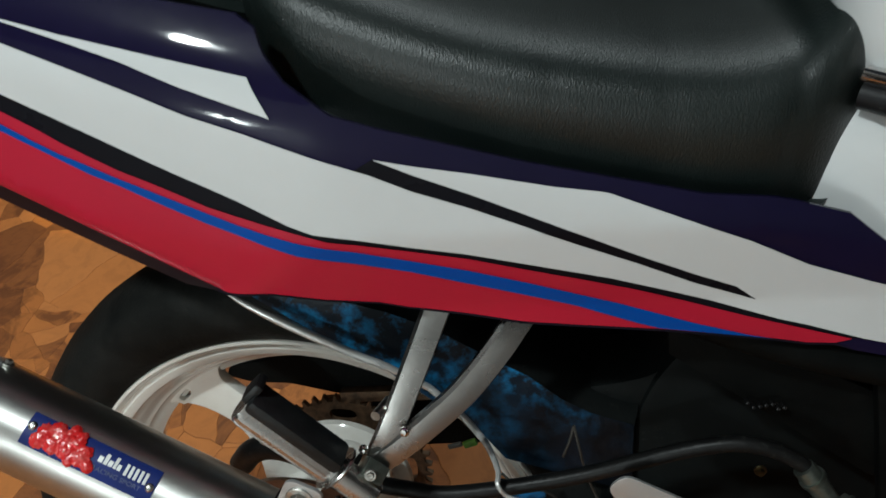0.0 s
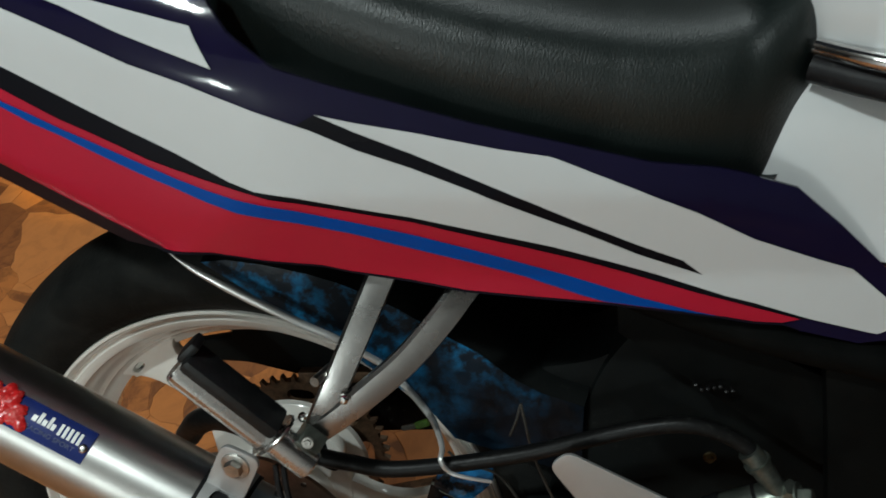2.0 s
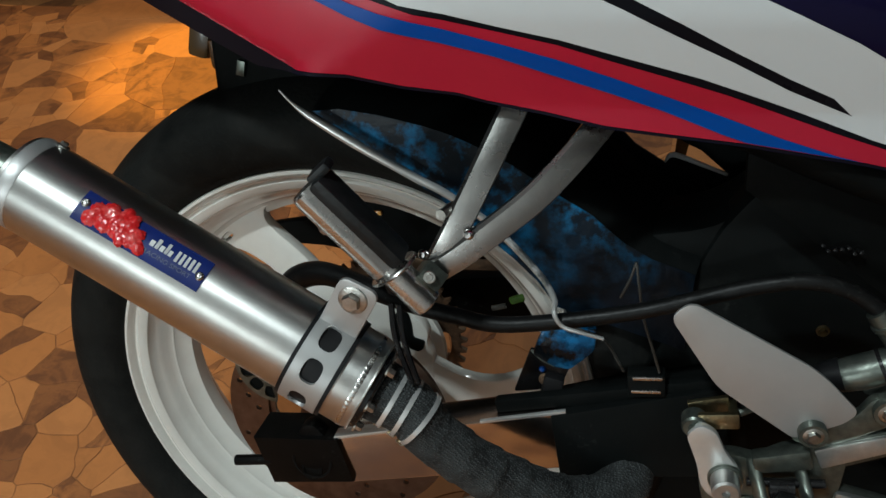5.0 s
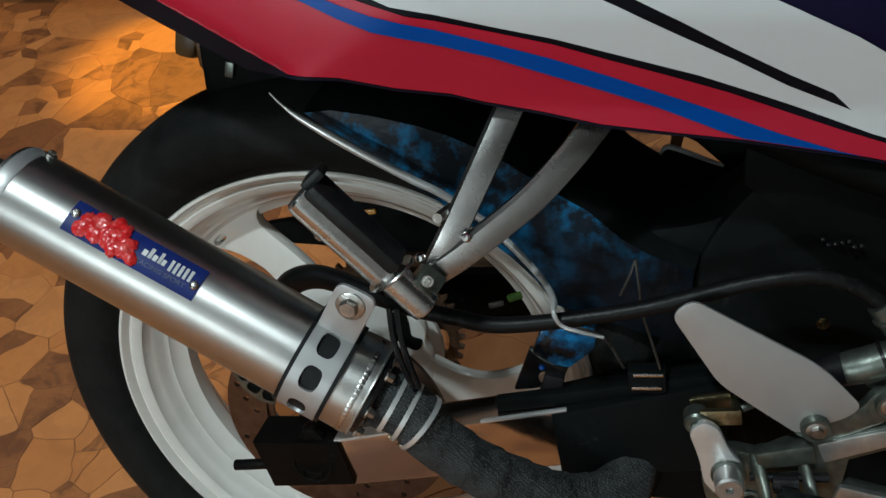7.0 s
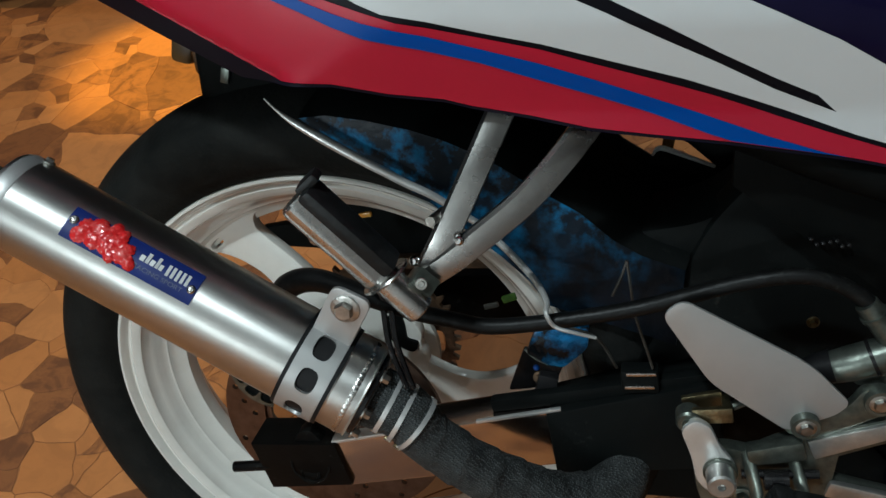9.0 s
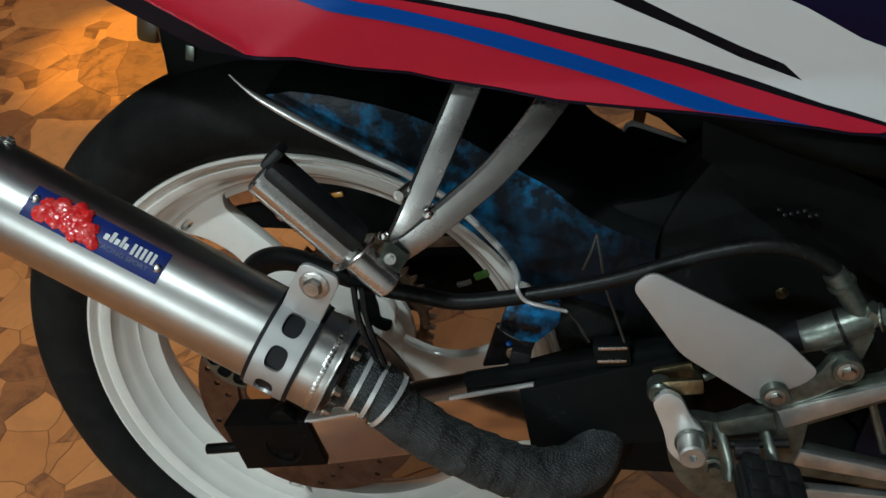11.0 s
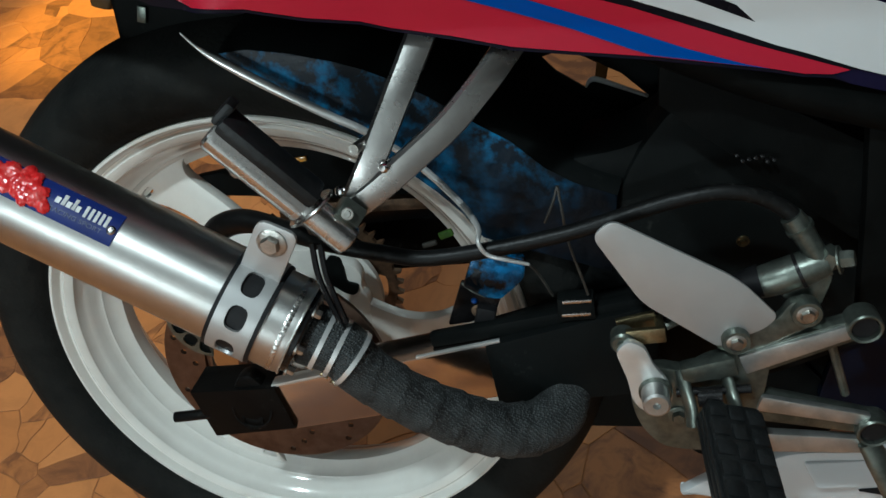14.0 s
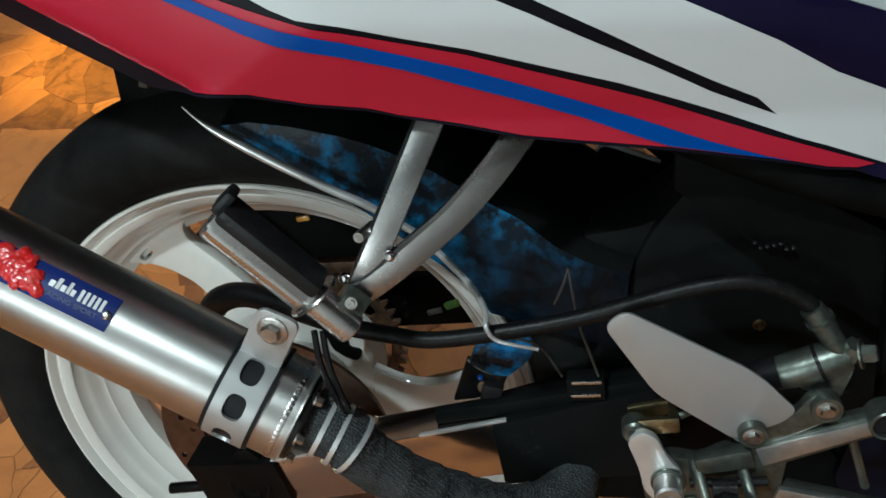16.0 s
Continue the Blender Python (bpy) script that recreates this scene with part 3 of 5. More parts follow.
# swingarm: polished boxed arm with black painted ends
def bar(p, q, wide0, wide1, y0, y1, thick0, thick1, bevel=0.003, tilt=0.0):
    """A box-section bar in the bike's side view from p to q (x, z); y0, y1 are its outer face's depths."""
    p, q = Vector(p), Vector(q)
    d = (q - p).normalized()
    n = Vector((-d.y, d.x))
    bm = bmesh.new()
    vs = []
    for c, w, y, t in ((p, wide0, y0, thick0), (q, wide1, y1, thick1)):
        for sgn, dep in ((-1, 0), (1, 0), (1, t), (-1, t)):
            s = c + n * sgn * w / 2
            vs.append(bm.verts.new((s.x, y + dep + (tilt if sgn < 0 and dep == 0 else 0), s.y)))
    for f in ((0, 1, 2, 3), (7, 6, 5, 4), (0, 4, 5, 1), (1, 5, 6, 2), (2, 6, 7, 3), (3, 7, 4, 0)):
        bm.faces.new([vs[i] for i in f])
    if bevel:
        bmesh.ops.recalc_face_normals(bm, faces=bm.faces)
        bmesh.ops.bevel(bm, geom=bm.edges[:], offset=bevel, segments=2, profile=0.6, affect="EDGES")
    return bm


swing = part("swingarm", bar((0.020, 0.006), (0.225, 0.046), 0.055, 0.062, -0.094, -0.066, 0.034, 0.036, 0.0034, 0.009), SWING, bike, "polished aluminium swingarm, tinted to deepen its floor reflection")
# Added bright strips stand in for the highlight along the arm's top face.
for p, q in (((0.022, 0.0352), (0.068, 0.0458)), ((0.140, 0.0605), (0.206, 0.0757))):
    part("top_edge_shine", bar(p, q, 0.0028, 0.0028, -0.0945 + 0.1366 * (p[0] - 0.02), -0.0945 + 0.1366 * (q[0] - 0.02), 0.012 if p[0] < 0.1 else 0.0035, 0.012 if p[0] < 0.1 else 0.0035, 0.0008), BRIGHT, swing, "bright strip added for the highlight on the top edge")
end = part("axle_block", sheet([(-0.0510, 0.0225), (-0.0417, -0.0340), (0.0345, -0.0145), (0.0256, 0.0360)], [], lambda u, v, w: Vector((u, -0.060 - w + 0.16 * (0.030 - v), v)), 0.036, 0.002), SOOTY, swing, "black painted axle block")
part("axle_nut", lathe([(0, 0), (0.0100, 0), (0.0096, 0.0012), (0.0070, 0.0012), (0.0064, 0.0004), (0, 0.0004)], axes((-0.002, -0.0902, -0.0064), (0, -1, 0.16)), 24, closed=False), SOOTY, end)
part("axle_ring", lathe([(0.0155, 0), (0.0180, 0), (0.0175, 0.0007), (0.0160, 0.0007)], axes((0.000, -0.0922, 0.006), (0, -1, 0.16)), 32), SOOTY, end)
part("block_lug", sheet(rounded([(-0.0200, 0.0150), (-0.0068, 0.0404), (0.0027, 0.0440), (0.0150, 0.0314), (0.0180, 0.0150)], 0.006), [], side(-0.078), 0.014, 0.003), SOOTY, end)
part("chain_adjuster", tube([(-0.040, -0.086, -0.0065), (-0.074, -0.088, -0.0125)], 0.0046, 10, 1), SOOTY, end)
part("front_sleeve", bar((0.200, 0.041), (0.330, 0.066), 0.061, 0.085, -0.0715, -0.055, 0.042, 0.05, 0.003), MATT, swing, "black painted front of the swingarm")
part("swingarm_brace", bar((0.150, 0.068), (0.330, 0.108), 0.012, 0.014, -0.066, -0.050, 0.010, 0.012, 0.003), MATT, swing)
part("far_arm", bar((-0.050, 0.0), (0.330, 0.068), 0.056, 0.070, 0.165, 0.150, 0.030, 0.030, 0.003), SOOTY, swing)
part("cross_tube", tube([(0.300, -0.03, 0.066), (0.300, 0.16, 0.066)], 0.026, 16, 1), GLOSS_BLACK, swing)
part("axle_bolt", tube([(0, -0.080, 0), (0, 0.185, 0)], 0.009, 16, 1), BOLT, swing)

# exhaust: a spun can, its badge and clamp, the welded cone and the wrapped pipe
CAN0, CAN1, CAN_R = Vector((-0.180, -0.134, 0.262)), Vector((0.069, -0.142, 0.135)), 0.0345
along = (CAN1 - CAN0).normalized()
MUFF = axes(CAN0, along)                              # x up, y towards the camera, z forward along the can
exhaust = part("exhaust_can", lathe([(0.0, 0.008), (0.017, 0.008), (0.024, 0.004), (0.031, 0.0), (0.0335, 0.001), (CAN_R, 0.004), (CAN_R, 0.281), (0.0335, 0.284), (0.0, 0.284)], Matrix(), 96, closed=False), CAN, bike, "round brushed aluminium exhaust silencer")
exhaust.matrix_local = MUFF
part("end_band", lathe([(CAN_R - 0.001, 0.0035), (CAN_R + 0.0002, 0.0040), (CAN_R + 0.0004, 0.0048), (CAN_R + 0.0004, 0.0138), (CAN_R + 0.0002, 0.0142), (CAN_R - 0.001, 0.0142)], MUFF, 96), PLATE_ALU, exhaust, "bright end band")
part("tail_pipe", lathe([(0.0165, 0.01), (0.0155, -0.020), (0.0150, -0.032), (0.0138, -0.034), (0.0130, -0.030), (0.0130, 0.01)], MUFF, 40), CAST, exhaust, "dull outlet pipe")
bead, rows = bmesh.new(), []
for k in range(360):
    a = 2 * math.pi * k / 360
    row = []
    for i in range(9):
        d = i / 4 - 1
        scale = (k / 6 + 0.45 * d * d) % 1.0              # overlapping crescents
        r = CAN_R - 0.0003 + (1 - d * d) * (0.0004 + 0.0004 * scale)
        row.append(bead.verts.new(MUFF @ Vector((r * math.cos(a), r * math.sin(a), 0.2775 + 0.0026 * d))))
    rows.append(row)
for r, q in zip(rows, rows[1:] + rows[:1]):
    for i in range(8):
        bead.faces.new((r[i], r[i + 1], q[i + 1], q[i]))
part("weld_bead", bead, ALU, exhaust, "ripple of weld beads", 40)
part("can_lip", lathe([(0.0330, 0.2838), (0.0345, 0.2838), (0.0348, 0.2846), (0.0344, 0.2852), (0.0330, 0.2852)], MUFF, 64), CAN, exhaust)
part("collar", lathe([(0.0, 0.284), (0.0315, 0.284), (0.0315, 0.2885), (0.0300, 0.2900), (0.0235, 0.2915), (0.0, 0.2915)], MUFF, 48, closed=False), GLOSS_BLACK, exhaust)
for a in (20, 75, 130, 200, 260, 320):
    part("collar_bolt", hex_bolt(MUFF @ Vector((0.0285 * math.cos(radians(a)), 0.0285 * math.sin(radians(a)), 0.2890)), along, 0.0032, 0.006), BOLT, exhaust)
for a in (-24,):
    part("end_cap_bolt", hex_bolt(MUFF @ Vector((CAN_R * math.cos(radians(a)), CAN_R * math.sin(radians(a)), 0.016)), (MUFF.to_3x3() @ Vector((math.cos(radians(a)), math.sin(radians(a)), 0))), 0.0028, 0.004), BOLT, exhaust)


def on_can(radius):
    """u: degrees round the can, v: metres along it, w: outwards."""
    return lambda u, v, w: MUFF @ Vector(((radius + w) * math.cos(radians(u)), (radius + w) * math.sin(radians(u)), v))


def dense(points, step):
    out = []
    for i, p in enumerate(points):
        a, b = Vector(p), Vector(points[(i + 1) % len(points)])
        n = max(1, int(abs((b - a).x) / step))
        out += [tuple(a + (b - a) * k / n) for k in range(n)]
    return out


badge = part("badge", sheet(dense([(21, 0.0575), (21, 0.1545), (58, 0.1545), (58, 0.0575)], 4), [], on_can(CAN_R), 0.0009), BADGE, exhaust, "blue enamel maker's badge with silver lettering", 60)
for u, v in ((36, 0.0612), (42, 0.1510)):
    part("rivet", lathe([(0.0, 0.0018), (0.0012, 0.0017), (0.0014, 0.0009), (0.0022, 0.0016), (0.0030, 0.0008), (0.0031, 0.0)], axes(on_can(CAN_R)(u, v, 0.0008), MUFF.to_3x3() @ Vector((math.cos(radians(u)), math.sin(radians(u)), 0))), 14, closed=False), ALU, badge)
# raised red emblem, a plain lumpy shape
lumps = ((47, 0.069, 0.0066), (36, 0.071, 0.0064), (28, 0.078, 0.0062), (45, 0.079, 0.0072), (34, 0.085, 0.0068), (22, 0.088, 0.0050), (46, 0.090, 0.0068), (33, 0.094, 0.0062), (47, 0.099, 0.0062), (38, 0.102, 0.0056), (50, 0.107, 0.0052), (54, 0.094, 0.0042), (24, 0.095, 0.0040))
blob, grid = bmesh.new(), {}
for i in range(64):
    for k in range(44):
        u, v = 13 + 47 * k / 43, 0.059 + 0.057 * i / 63
        h = sum(max(0.0, 1 - (((u - a) * 0.00061) ** 2 + (v - b) ** 2) / r ** 2) ** 1.5 for a, b, r in lumps)
        h += 0.25 * noise.noise((u * 0.35, v * 500, 0)) if h > 0 else 0
        if h > 0.04:
            grid[i, k] = blob.verts.new(on_can(CAN_R + 0.0006)(u, v, 0.0030 * min(h, 1.2) ** 0.6))
for (i, k) in list(grid):
    q = [(i, k), (i + 1, k), (i + 1, k + 1), (i, k + 1)]
    if all(c in grid for c in q):
        blob.faces.new([grid[c] for c in q])
part("emblem", blob, BADGE_RED, badge, "raised red resin emblem", 70)
# the two lines under it stand as bars of their length
for u, v, du, dv in ((37.0, 0.1128, 3.2, 0.0016), (34.5, 0.1166, 5.8, 0.0013), (37.0, 0.1202, 3.2, 0.0015), (34.0, 0.1236, 6.2, 0.0011), (37, 0.1266, 3.2, 0.0013)):
    part("letter_bar", sheet(rounded([(u - du, v - dv), (u + du, v - dv), (u + du, v + dv), (u - du, v + dv)], 0.001, 2), [], on_can(CAN_R), 0.0015), PLATE_ALU, badge)
for k in range(5):
    v = 0.1315 + 0.0036 * k
    part("letter_bar", sheet([(29.5, v - 0.0009), (29.5, v + 0.0012), (42, v + 0.0014), (42, v - 0.0007)], [], on_can(CAN_R), 0.0015), PLATE_ALU, badge)
text = bpy.data.curves.new("lettering", "FONT")
text.body, text.size, text.extrude = "RACING SPORT", 0.0042, 0.0002
text_ob = bpy.data.objects.new("lettering", text)
letters = bmesh.new()
flat = bpy.data.meshes.new_from_object(text_ob)
letters.from_mesh(flat)
span = max(v.co.x for v in letters.verts)
for v in letters.verts:
    v.co = on_can(CAN_R)(50 - v.co.y / CAN_R * 57.3, 0.1095 + v.co.x * 0.0365 / span, 0.0012 + v.co.z)
bpy.data.objects.remove(text_ob)
bpy.data.curves.remove(text)
bpy.data.meshes.remove(flat)
part("lettering", letters, BADGE_GREY, badge, "small pale lettering")

clamp = part("clamp_band", sheet(dense([(-40, 0.2325), (-40, 0.2605), (250, 0.2605), (250, 0.2325)], 6), [slot(u, 0.2465, 14, 0.0068, 18) for u in (29, 68, 112)], on_can(CAN_R + 0.0006), 0.0022), PLATE_ALU, exhaust, "slotted aluminium clamp band")
part("clamp_rubber", lathe([(CAN_R, 0.2330), (CAN_R + 0.0004, 0.2330), (CAN_R + 0.0004, 0.2600), (CAN_R, 0.2600)], MUFF, 64), PLASTIC, clamp)
for v in (0.2310, 0.262):
    part("clamp_liner", lathe([(CAN_R, v - 0.0014), (CAN_R + 0.0022, v - 0.0014), (CAN_R + 0.0022, v + 0.0014), (CAN_R, v + 0.0014)], MUFF, 64), PLASTIC, clamp)
ear = rounded([(0.0352, 0.2325), (0.0352, 0.2605), (0.0775, 0.2605), (0.0755, 0.2325)], [0.001, 0.001, 0.008, 0.008])
part("clamp_ear", sheet(ear, [], lambda u, v, w: MUFF @ Vector((u, 0.006 + w + 0.02 * (u - 0.03), v)), 0.0032, 0.0006), PLATE_ALU, clamp)
part("clamp_bolt", hex_bolt(MUFF @ Vector((0.0635, 0.0100, 0.2465)), MUFF.to_3x3() @ Vector((0, 1, 0)), 0.0065, 0.0062), BOLT, clamp)

PIPE = [MUFF @ Vector((0, 0, 0.289)), MUFF @ Vector((0, 0, 0.318)), (0.113, -0.142, 0.101), (0.143, -0.133, 0.069), (0.173, -0.121, 0.043), (0.203, -0.108, 0.021), (0.230, -0.094, 0.010), (0.251, -0.076, 0.009), (0.2600, -0.050, 0.016), (0.2610, -0.010, 0.026)]
bm = tube(PIPE, [0.0228, 0.0200, 0.0192, 0.0195, 0.0205, 0.0212, 0.0215, 0.0215, 0.021, 0.020], 40, 14)
bmesh.ops.recalc_face_normals(bm, faces=bm.faces[:])
bm.normal_update()
for v in bm.verts:                                    # the overlapping turns of the wrap
    turn = (v.co.x * 40 - v.co.z * 20 + v.co.y * 9 + 0.25 * math.sin(v.co.x * 61)) % 1.0
    v.co += v.normal * (0.0014 * turn ** 1.5 - 0.0005) * min(max((v.co.x - 0.105) / 0.02, 0), 1)
pipe = part("wrapped_header", bm, WRAP, bike, "header pipe bound in dark woven heat wrap")
for h, r in ((0.3030, 0.0216), (0.3145, 0.0210), (0.3265, 0.0206)):
    tie = axes(MUFF @ Vector((-0.0022 * (h - 0.31) / 0.01 if h > 0.31 else 0, 0, h)), along + Vector((0, 0, -0.25 if h > 0.32 else 0)))
    part("steel_tie", lathe([(r, -0.0017), (r + 0.0012, -0.0017), (r + 0.0012, 0.0017), (r, 0.0017)], tie, 48), BRIGHT, pipe, "bright steel cable tie")
    part("tie_lock", box(tie @ Matrix.Translation((-0.0170, 0.0125, 0)) @ Matrix.Rotation(radians(126), 4, "Z"), (0.003, 0.006, 0.006), 0.001), BRASS, pipe)
for dx in (0.0, 0.0055):
    part("spring_hook", tube([(0.090 + dx, -0.140, 0.200), (0.095 + dx, -0.148, 0.178), (0.106 + dx * 0.8, -0.150, 0.146)], 0.0022, 8), GLOSS_BLACK, exhaust)
part("hanger_strap", tube([(0.086, -0.118, 0.200), (0.094, -0.130, 0.207), (0.106, -0.128, 0.203)], 0.0065, 8), PLASTIC, exhaust)

# ---- tail unit: navy shell, white, red and blue bands ----
TOP = [(-0.230, 0.572), (-0.082, 0.545), (-0.010, 0.530), (0.058, 0.515), (0.070, 0.507), (0.076, 0.494), (0.088, 0.479), (0.114, 0.460), (0.141, 0.451), (0.224, 0.427), (0.322, 0.403), (0.360, 0.3985)]
FRONT = [(0.3731, 0.3955), (0.4038, 0.3864), (0.4303, 0.364), (0.4737, 0.3224), (0.480, 0.316), (0.486, 0.300), (0.476, 0.284), (0.455, 0.281)]
LOWER = [(0.42, 0.2895), (0.4079, 0.2936), (0.3908, 0.2944), (0.3716, 0.298), (0.3213, 0.3046), (0.3003, 0.3074), (0.2514, 0.312), (0.2162, 0.3157), (0.181, 0.3232), (0.1454, 0.3292), (0.1274, 0.3339), (0.0937, 0.3372), (0.0603, 0.3435), (0.026, 0.3437), (-0.004, 0.3448), (-0.02, 0.3525), (-0.06, 0.3723), (-0.1, 0.3934), (-0.23, 0.462)]
WHITE_LOW = [(-0.185, 0.5276), (-0.0414, 0.4564), (-0.0175, 0.4445), (-0.0005, 0.4359), (0.0167, 0.4276), (0.0337, 0.4196), (0.0507, 0.4112), (0.0676, 0.4019), (0.0811, 0.3945), (0.0949, 0.389), (0.1208, 0.3851), (0.1534, 0.378), (0.1862, 0.3715), (0.2191, 0.3629), (0.269, 0.3499), (0.3028, 0.3389), (0.3199, 0.3331), (0.372, 0.3148), (0.3894, 0.3099), (0.4245, 0.2986)]
WHITE_END = [(0.4559, 0.2905), (0.4646, 0.2885), (0.4693, 0.2906), (0.4747, 0.2979), (0.4747, 0.3039), (0.4712, 0.3087), (0.4423, 0.3337)]
WEDGE_TOP = [(0.4216, 0.3407), (0.3838, 0.3552), (0.3498, 0.3736), (0.3171, 0.3879), (0.2691, 0.4078), (0.2653, 0.4089), (0.2375, 0.4136), (0.1903, 0.424), (0.1588, 0.43), (0.1362, 0.4351)]
WEDGE_LOW = [(0.1583, 0.4247), (0.1896, 0.4117), (0.2212, 0.3974), (0.2532, 0.3827), (0.2856, 0.3664), (0.319, 0.3507), (0.3446, 0.3399), (0.3573, 0.329)]
WHITE_UP = [(0.3194, 0.3439), (0.2857, 0.3602), (0.2529, 0.3748), (0.2209, 0.3897), (0.189, 0.4031), (0.1574, 0.4146), (0.1326, 0.4262), (0.1013, 0.4376), (0.0772, 0.4469), (0.0627, 0.4527), (0.03, 0.4639), (-0.0026, 0.4781), (-0.0359, 0.4917), (-0.185, 0.5507)]
RED_UP = [(-0.2, 0.5288), (-0.0689, 0.4565), (-0.0556, 0.4481), (-0.0385, 0.439), (-0.0212, 0.4302), (-0.0036, 0.423), (0.0139, 0.4153), (0.0312, 0.4072), (0.0488, 0.401), (0.0664, 0.3951), (0.084, 0.3896), (0.1034, 0.384), (0.1201, 0.3816), (0.1529, 0.3751), (0.1858, 0.3682), (0.2188, 0.3587), (0.2521, 0.3496), (0.2859, 0.3398), (0.3202, 0.328), (0.3549, 0.3168), (0.3897, 0.3067), (0.4177, 0.2986)]
RED_LOW = [(0.4079, 0.2962), (0.3908, 0.297), (0.3716, 0.3006), (0.3213, 0.3072), (0.3003, 0.31), (0.2514, 0.3146), (0.2162, 0.3183), (0.181, 0.3258), (0.1454, 0.3318), (0.1274, 0.3365), (0.0937, 0.3398), (0.0603, 0.3461), (0.027, 0.3468), (0, 0.3612), (-0.06, 0.393), (-0.1, 0.4142), (-0.2, 0.4674)]
BLUE_UP = [(-0.2, 0.5162), (-0.0918, 0.4602), (-0.0749, 0.4503), (-0.0577, 0.4411), (-0.04, 0.4334), (-0.0225, 0.4254), (0.0129, 0.4108), (0.0304, 0.4034), (0.0478, 0.396), (0.0654, 0.3894), (0.0831, 0.3839), (0.1026, 0.3797), (0.1192, 0.3767), (0.1519, 0.3686), (0.1849, 0.3599), (0.2181, 0.3494), (0.2518, 0.3379), (0.2861, 0.3261), (0.3209, 0.3141), (0.3559, 0.3039), (0.3699, 0.301)]
BLUE_LOW = [(0.3003, 0.3108), (0.2863, 0.3153), (0.2515, 0.3282), (0.2173, 0.3394), (0.1837, 0.3497), (0.1505, 0.3602), (0.1174, 0.3681), (0.1007, 0.3711), (0.0834, 0.3747), (0.0641, 0.3816), (0.0466, 0.3894), (0.029, 0.3965), (0.0114, 0.4043), (-0.0062, 0.4124), (-0.0237, 0.4209), (-0.0415, 0.4282), (-0.0588, 0.4374), (-0.0761, 0.4466), (-0.0933, 0.4558), (-0.2, 0.5127)]
tail = part("tail_panel", patch(TOP + FRONT + LOWER, 0.0, 0.003), NAVY, bike, "glossy navy tail panel with white, red and blue bands", 22)
part("white_band", patch(WHITE_LOW + WHITE_END + WEDGE_TOP + WEDGE_LOW + WHITE_UP, 0.0014, 0), WHITE, tail, "", 50)
part("white_flash", patch([(-0.095, 0.5246), (-0.0762, 0.5211), (-0.0411, 0.511), (0.0679, 0.4833), (0.0712, 0.4763), (0.0798, 0.4607), (0.0271, 0.4804), (-0.0067, 0.4952), (-0.0412, 0.5077), (-0.0762, 0.5196), (-0.095, 0.5241)], 0.0014, 0), WHITE, tail, "", 50)
part("red_band", patch(RED_UP + RED_LOW, 0.0014, 0), RED, tail, "", 50)
part("blue_stripe", patch(BLUE_UP + BLUE_LOW, 0.0022, 0), BLUE, tail, "", 50)
part("left_tail_panel", patch(TOP + FRONT + LOWER, 0.0, 0.003, True, 0.03), NAVY, bike)
part("black_stripe", patch(WHITE_LOW + RED_UP[::-1], 0.0008, 0), BLACK_VINYL, tail, "black stripe", 50)
part("black_wedge", patch([(0.124, 0.4285)] + WEDGE_TOP[-1:] + WEDGE_LOW + WHITE_UP[:7], 0.0008, 0), BLACK_VINYL, tail, "black stripe", 50)
part("lower_trim", patch([(x, z - 0.0006) for x, z in RED_LOW] + [(x, z + 0.0006) for x, z in LOWER[::-1]], 0.0009, 0), TRIM, tail, "dark lower trim", 50)
# the tail's dark underside and the pan under the seats
bm = bmesh.new()
rows = [[bm.verts.new((x, y, z - 0.012)) for x, z in TOP] for y in (-0.058, MID, 0.158)]
for r, s in zip(rows, rows[1:]):
    for k in range(len(TOP) - 1):
        bm.faces.new((r[k], r[k + 1], s[k + 1], s[k]))
bmesh.ops.solidify(bm, geom=bm.faces[:], thickness=0.004)
part("seat_pan", bm, MATT, bike)
bm = bmesh.new()
under = [(-0.225, 0.470), (-0.118, 0.410), (-0.062, 0.380), (-0.028, 0.362), (0.024, 0.352), (0.100, 0.343), (0.190, 0.333)]
rows = [[bm.verts.new((x, y, z)) for x, z in under] for y in (-0.088, MID, 0.188)]
for r, s in zip(rows, rows[1:]):
    for k in range(len(under) - 1):
        bm.faces.new((r[k], r[k + 1], s[k + 1], s[k]))
bmesh.ops.solidify(bm, geom=bm.faces[:], thickness=-0.004)
part("undertray", bm, PLASTIC, bike)
# rear lamp, plate hanger and the mudguard behind the tyre
hang = part("mudguard", sheet(rounded([(-0.112, 0.340), (-0.010, 0.345), (0.020, 0.310), (-0.030, 0.296), (-0.112, 0.280)], 0.004), [], side(0.115), 0.085, 0.004), MATT, bike, "black mudguard under the tail")
part("side_lens", box(pose(-0.2051, 0.19, 0.2876, 0, 12, 0), (0.024, 0.038, 0.036), 0.007), SMOKE, hang, "smoked lens")
part("amber_reflector", sheet(rounded([(-0.1946, 0.2906), (-0.1321, 0.2756), (-0.1296, 0.2556), (-0.1671, 0.2531), (-0.1921, 0.2606)], 0.005), [], side(0.180), 0.010, 0.002), AMBER, hang, "brown reflector")
part("hanger_tab", box(pose(-0.0856, 0.028, 0.3042, 0, 12, 0), (0.0075, 0.004, 0.013), 0.001), CAST, hang, "small bright metal tab")

# ---- seat ----
def loft(sections, n=28, cap=True):
    """Skins rings that share a count; each section is a list of points."""
    bm = bmesh.new()
    rings = [[bm.verts.new(q) for q in s] for s in sections]
    for r, s in zip(rings, rings[1:]):
        m = len(r)
        for k in range(m):
            bm.faces.new((r[k], r[(k + 1) % m], s[(k + 1) % m], s[k]))
    if cap:
        bm.faces.new(rings[0])
        bm.faces.new(rings[-1])
    return bm


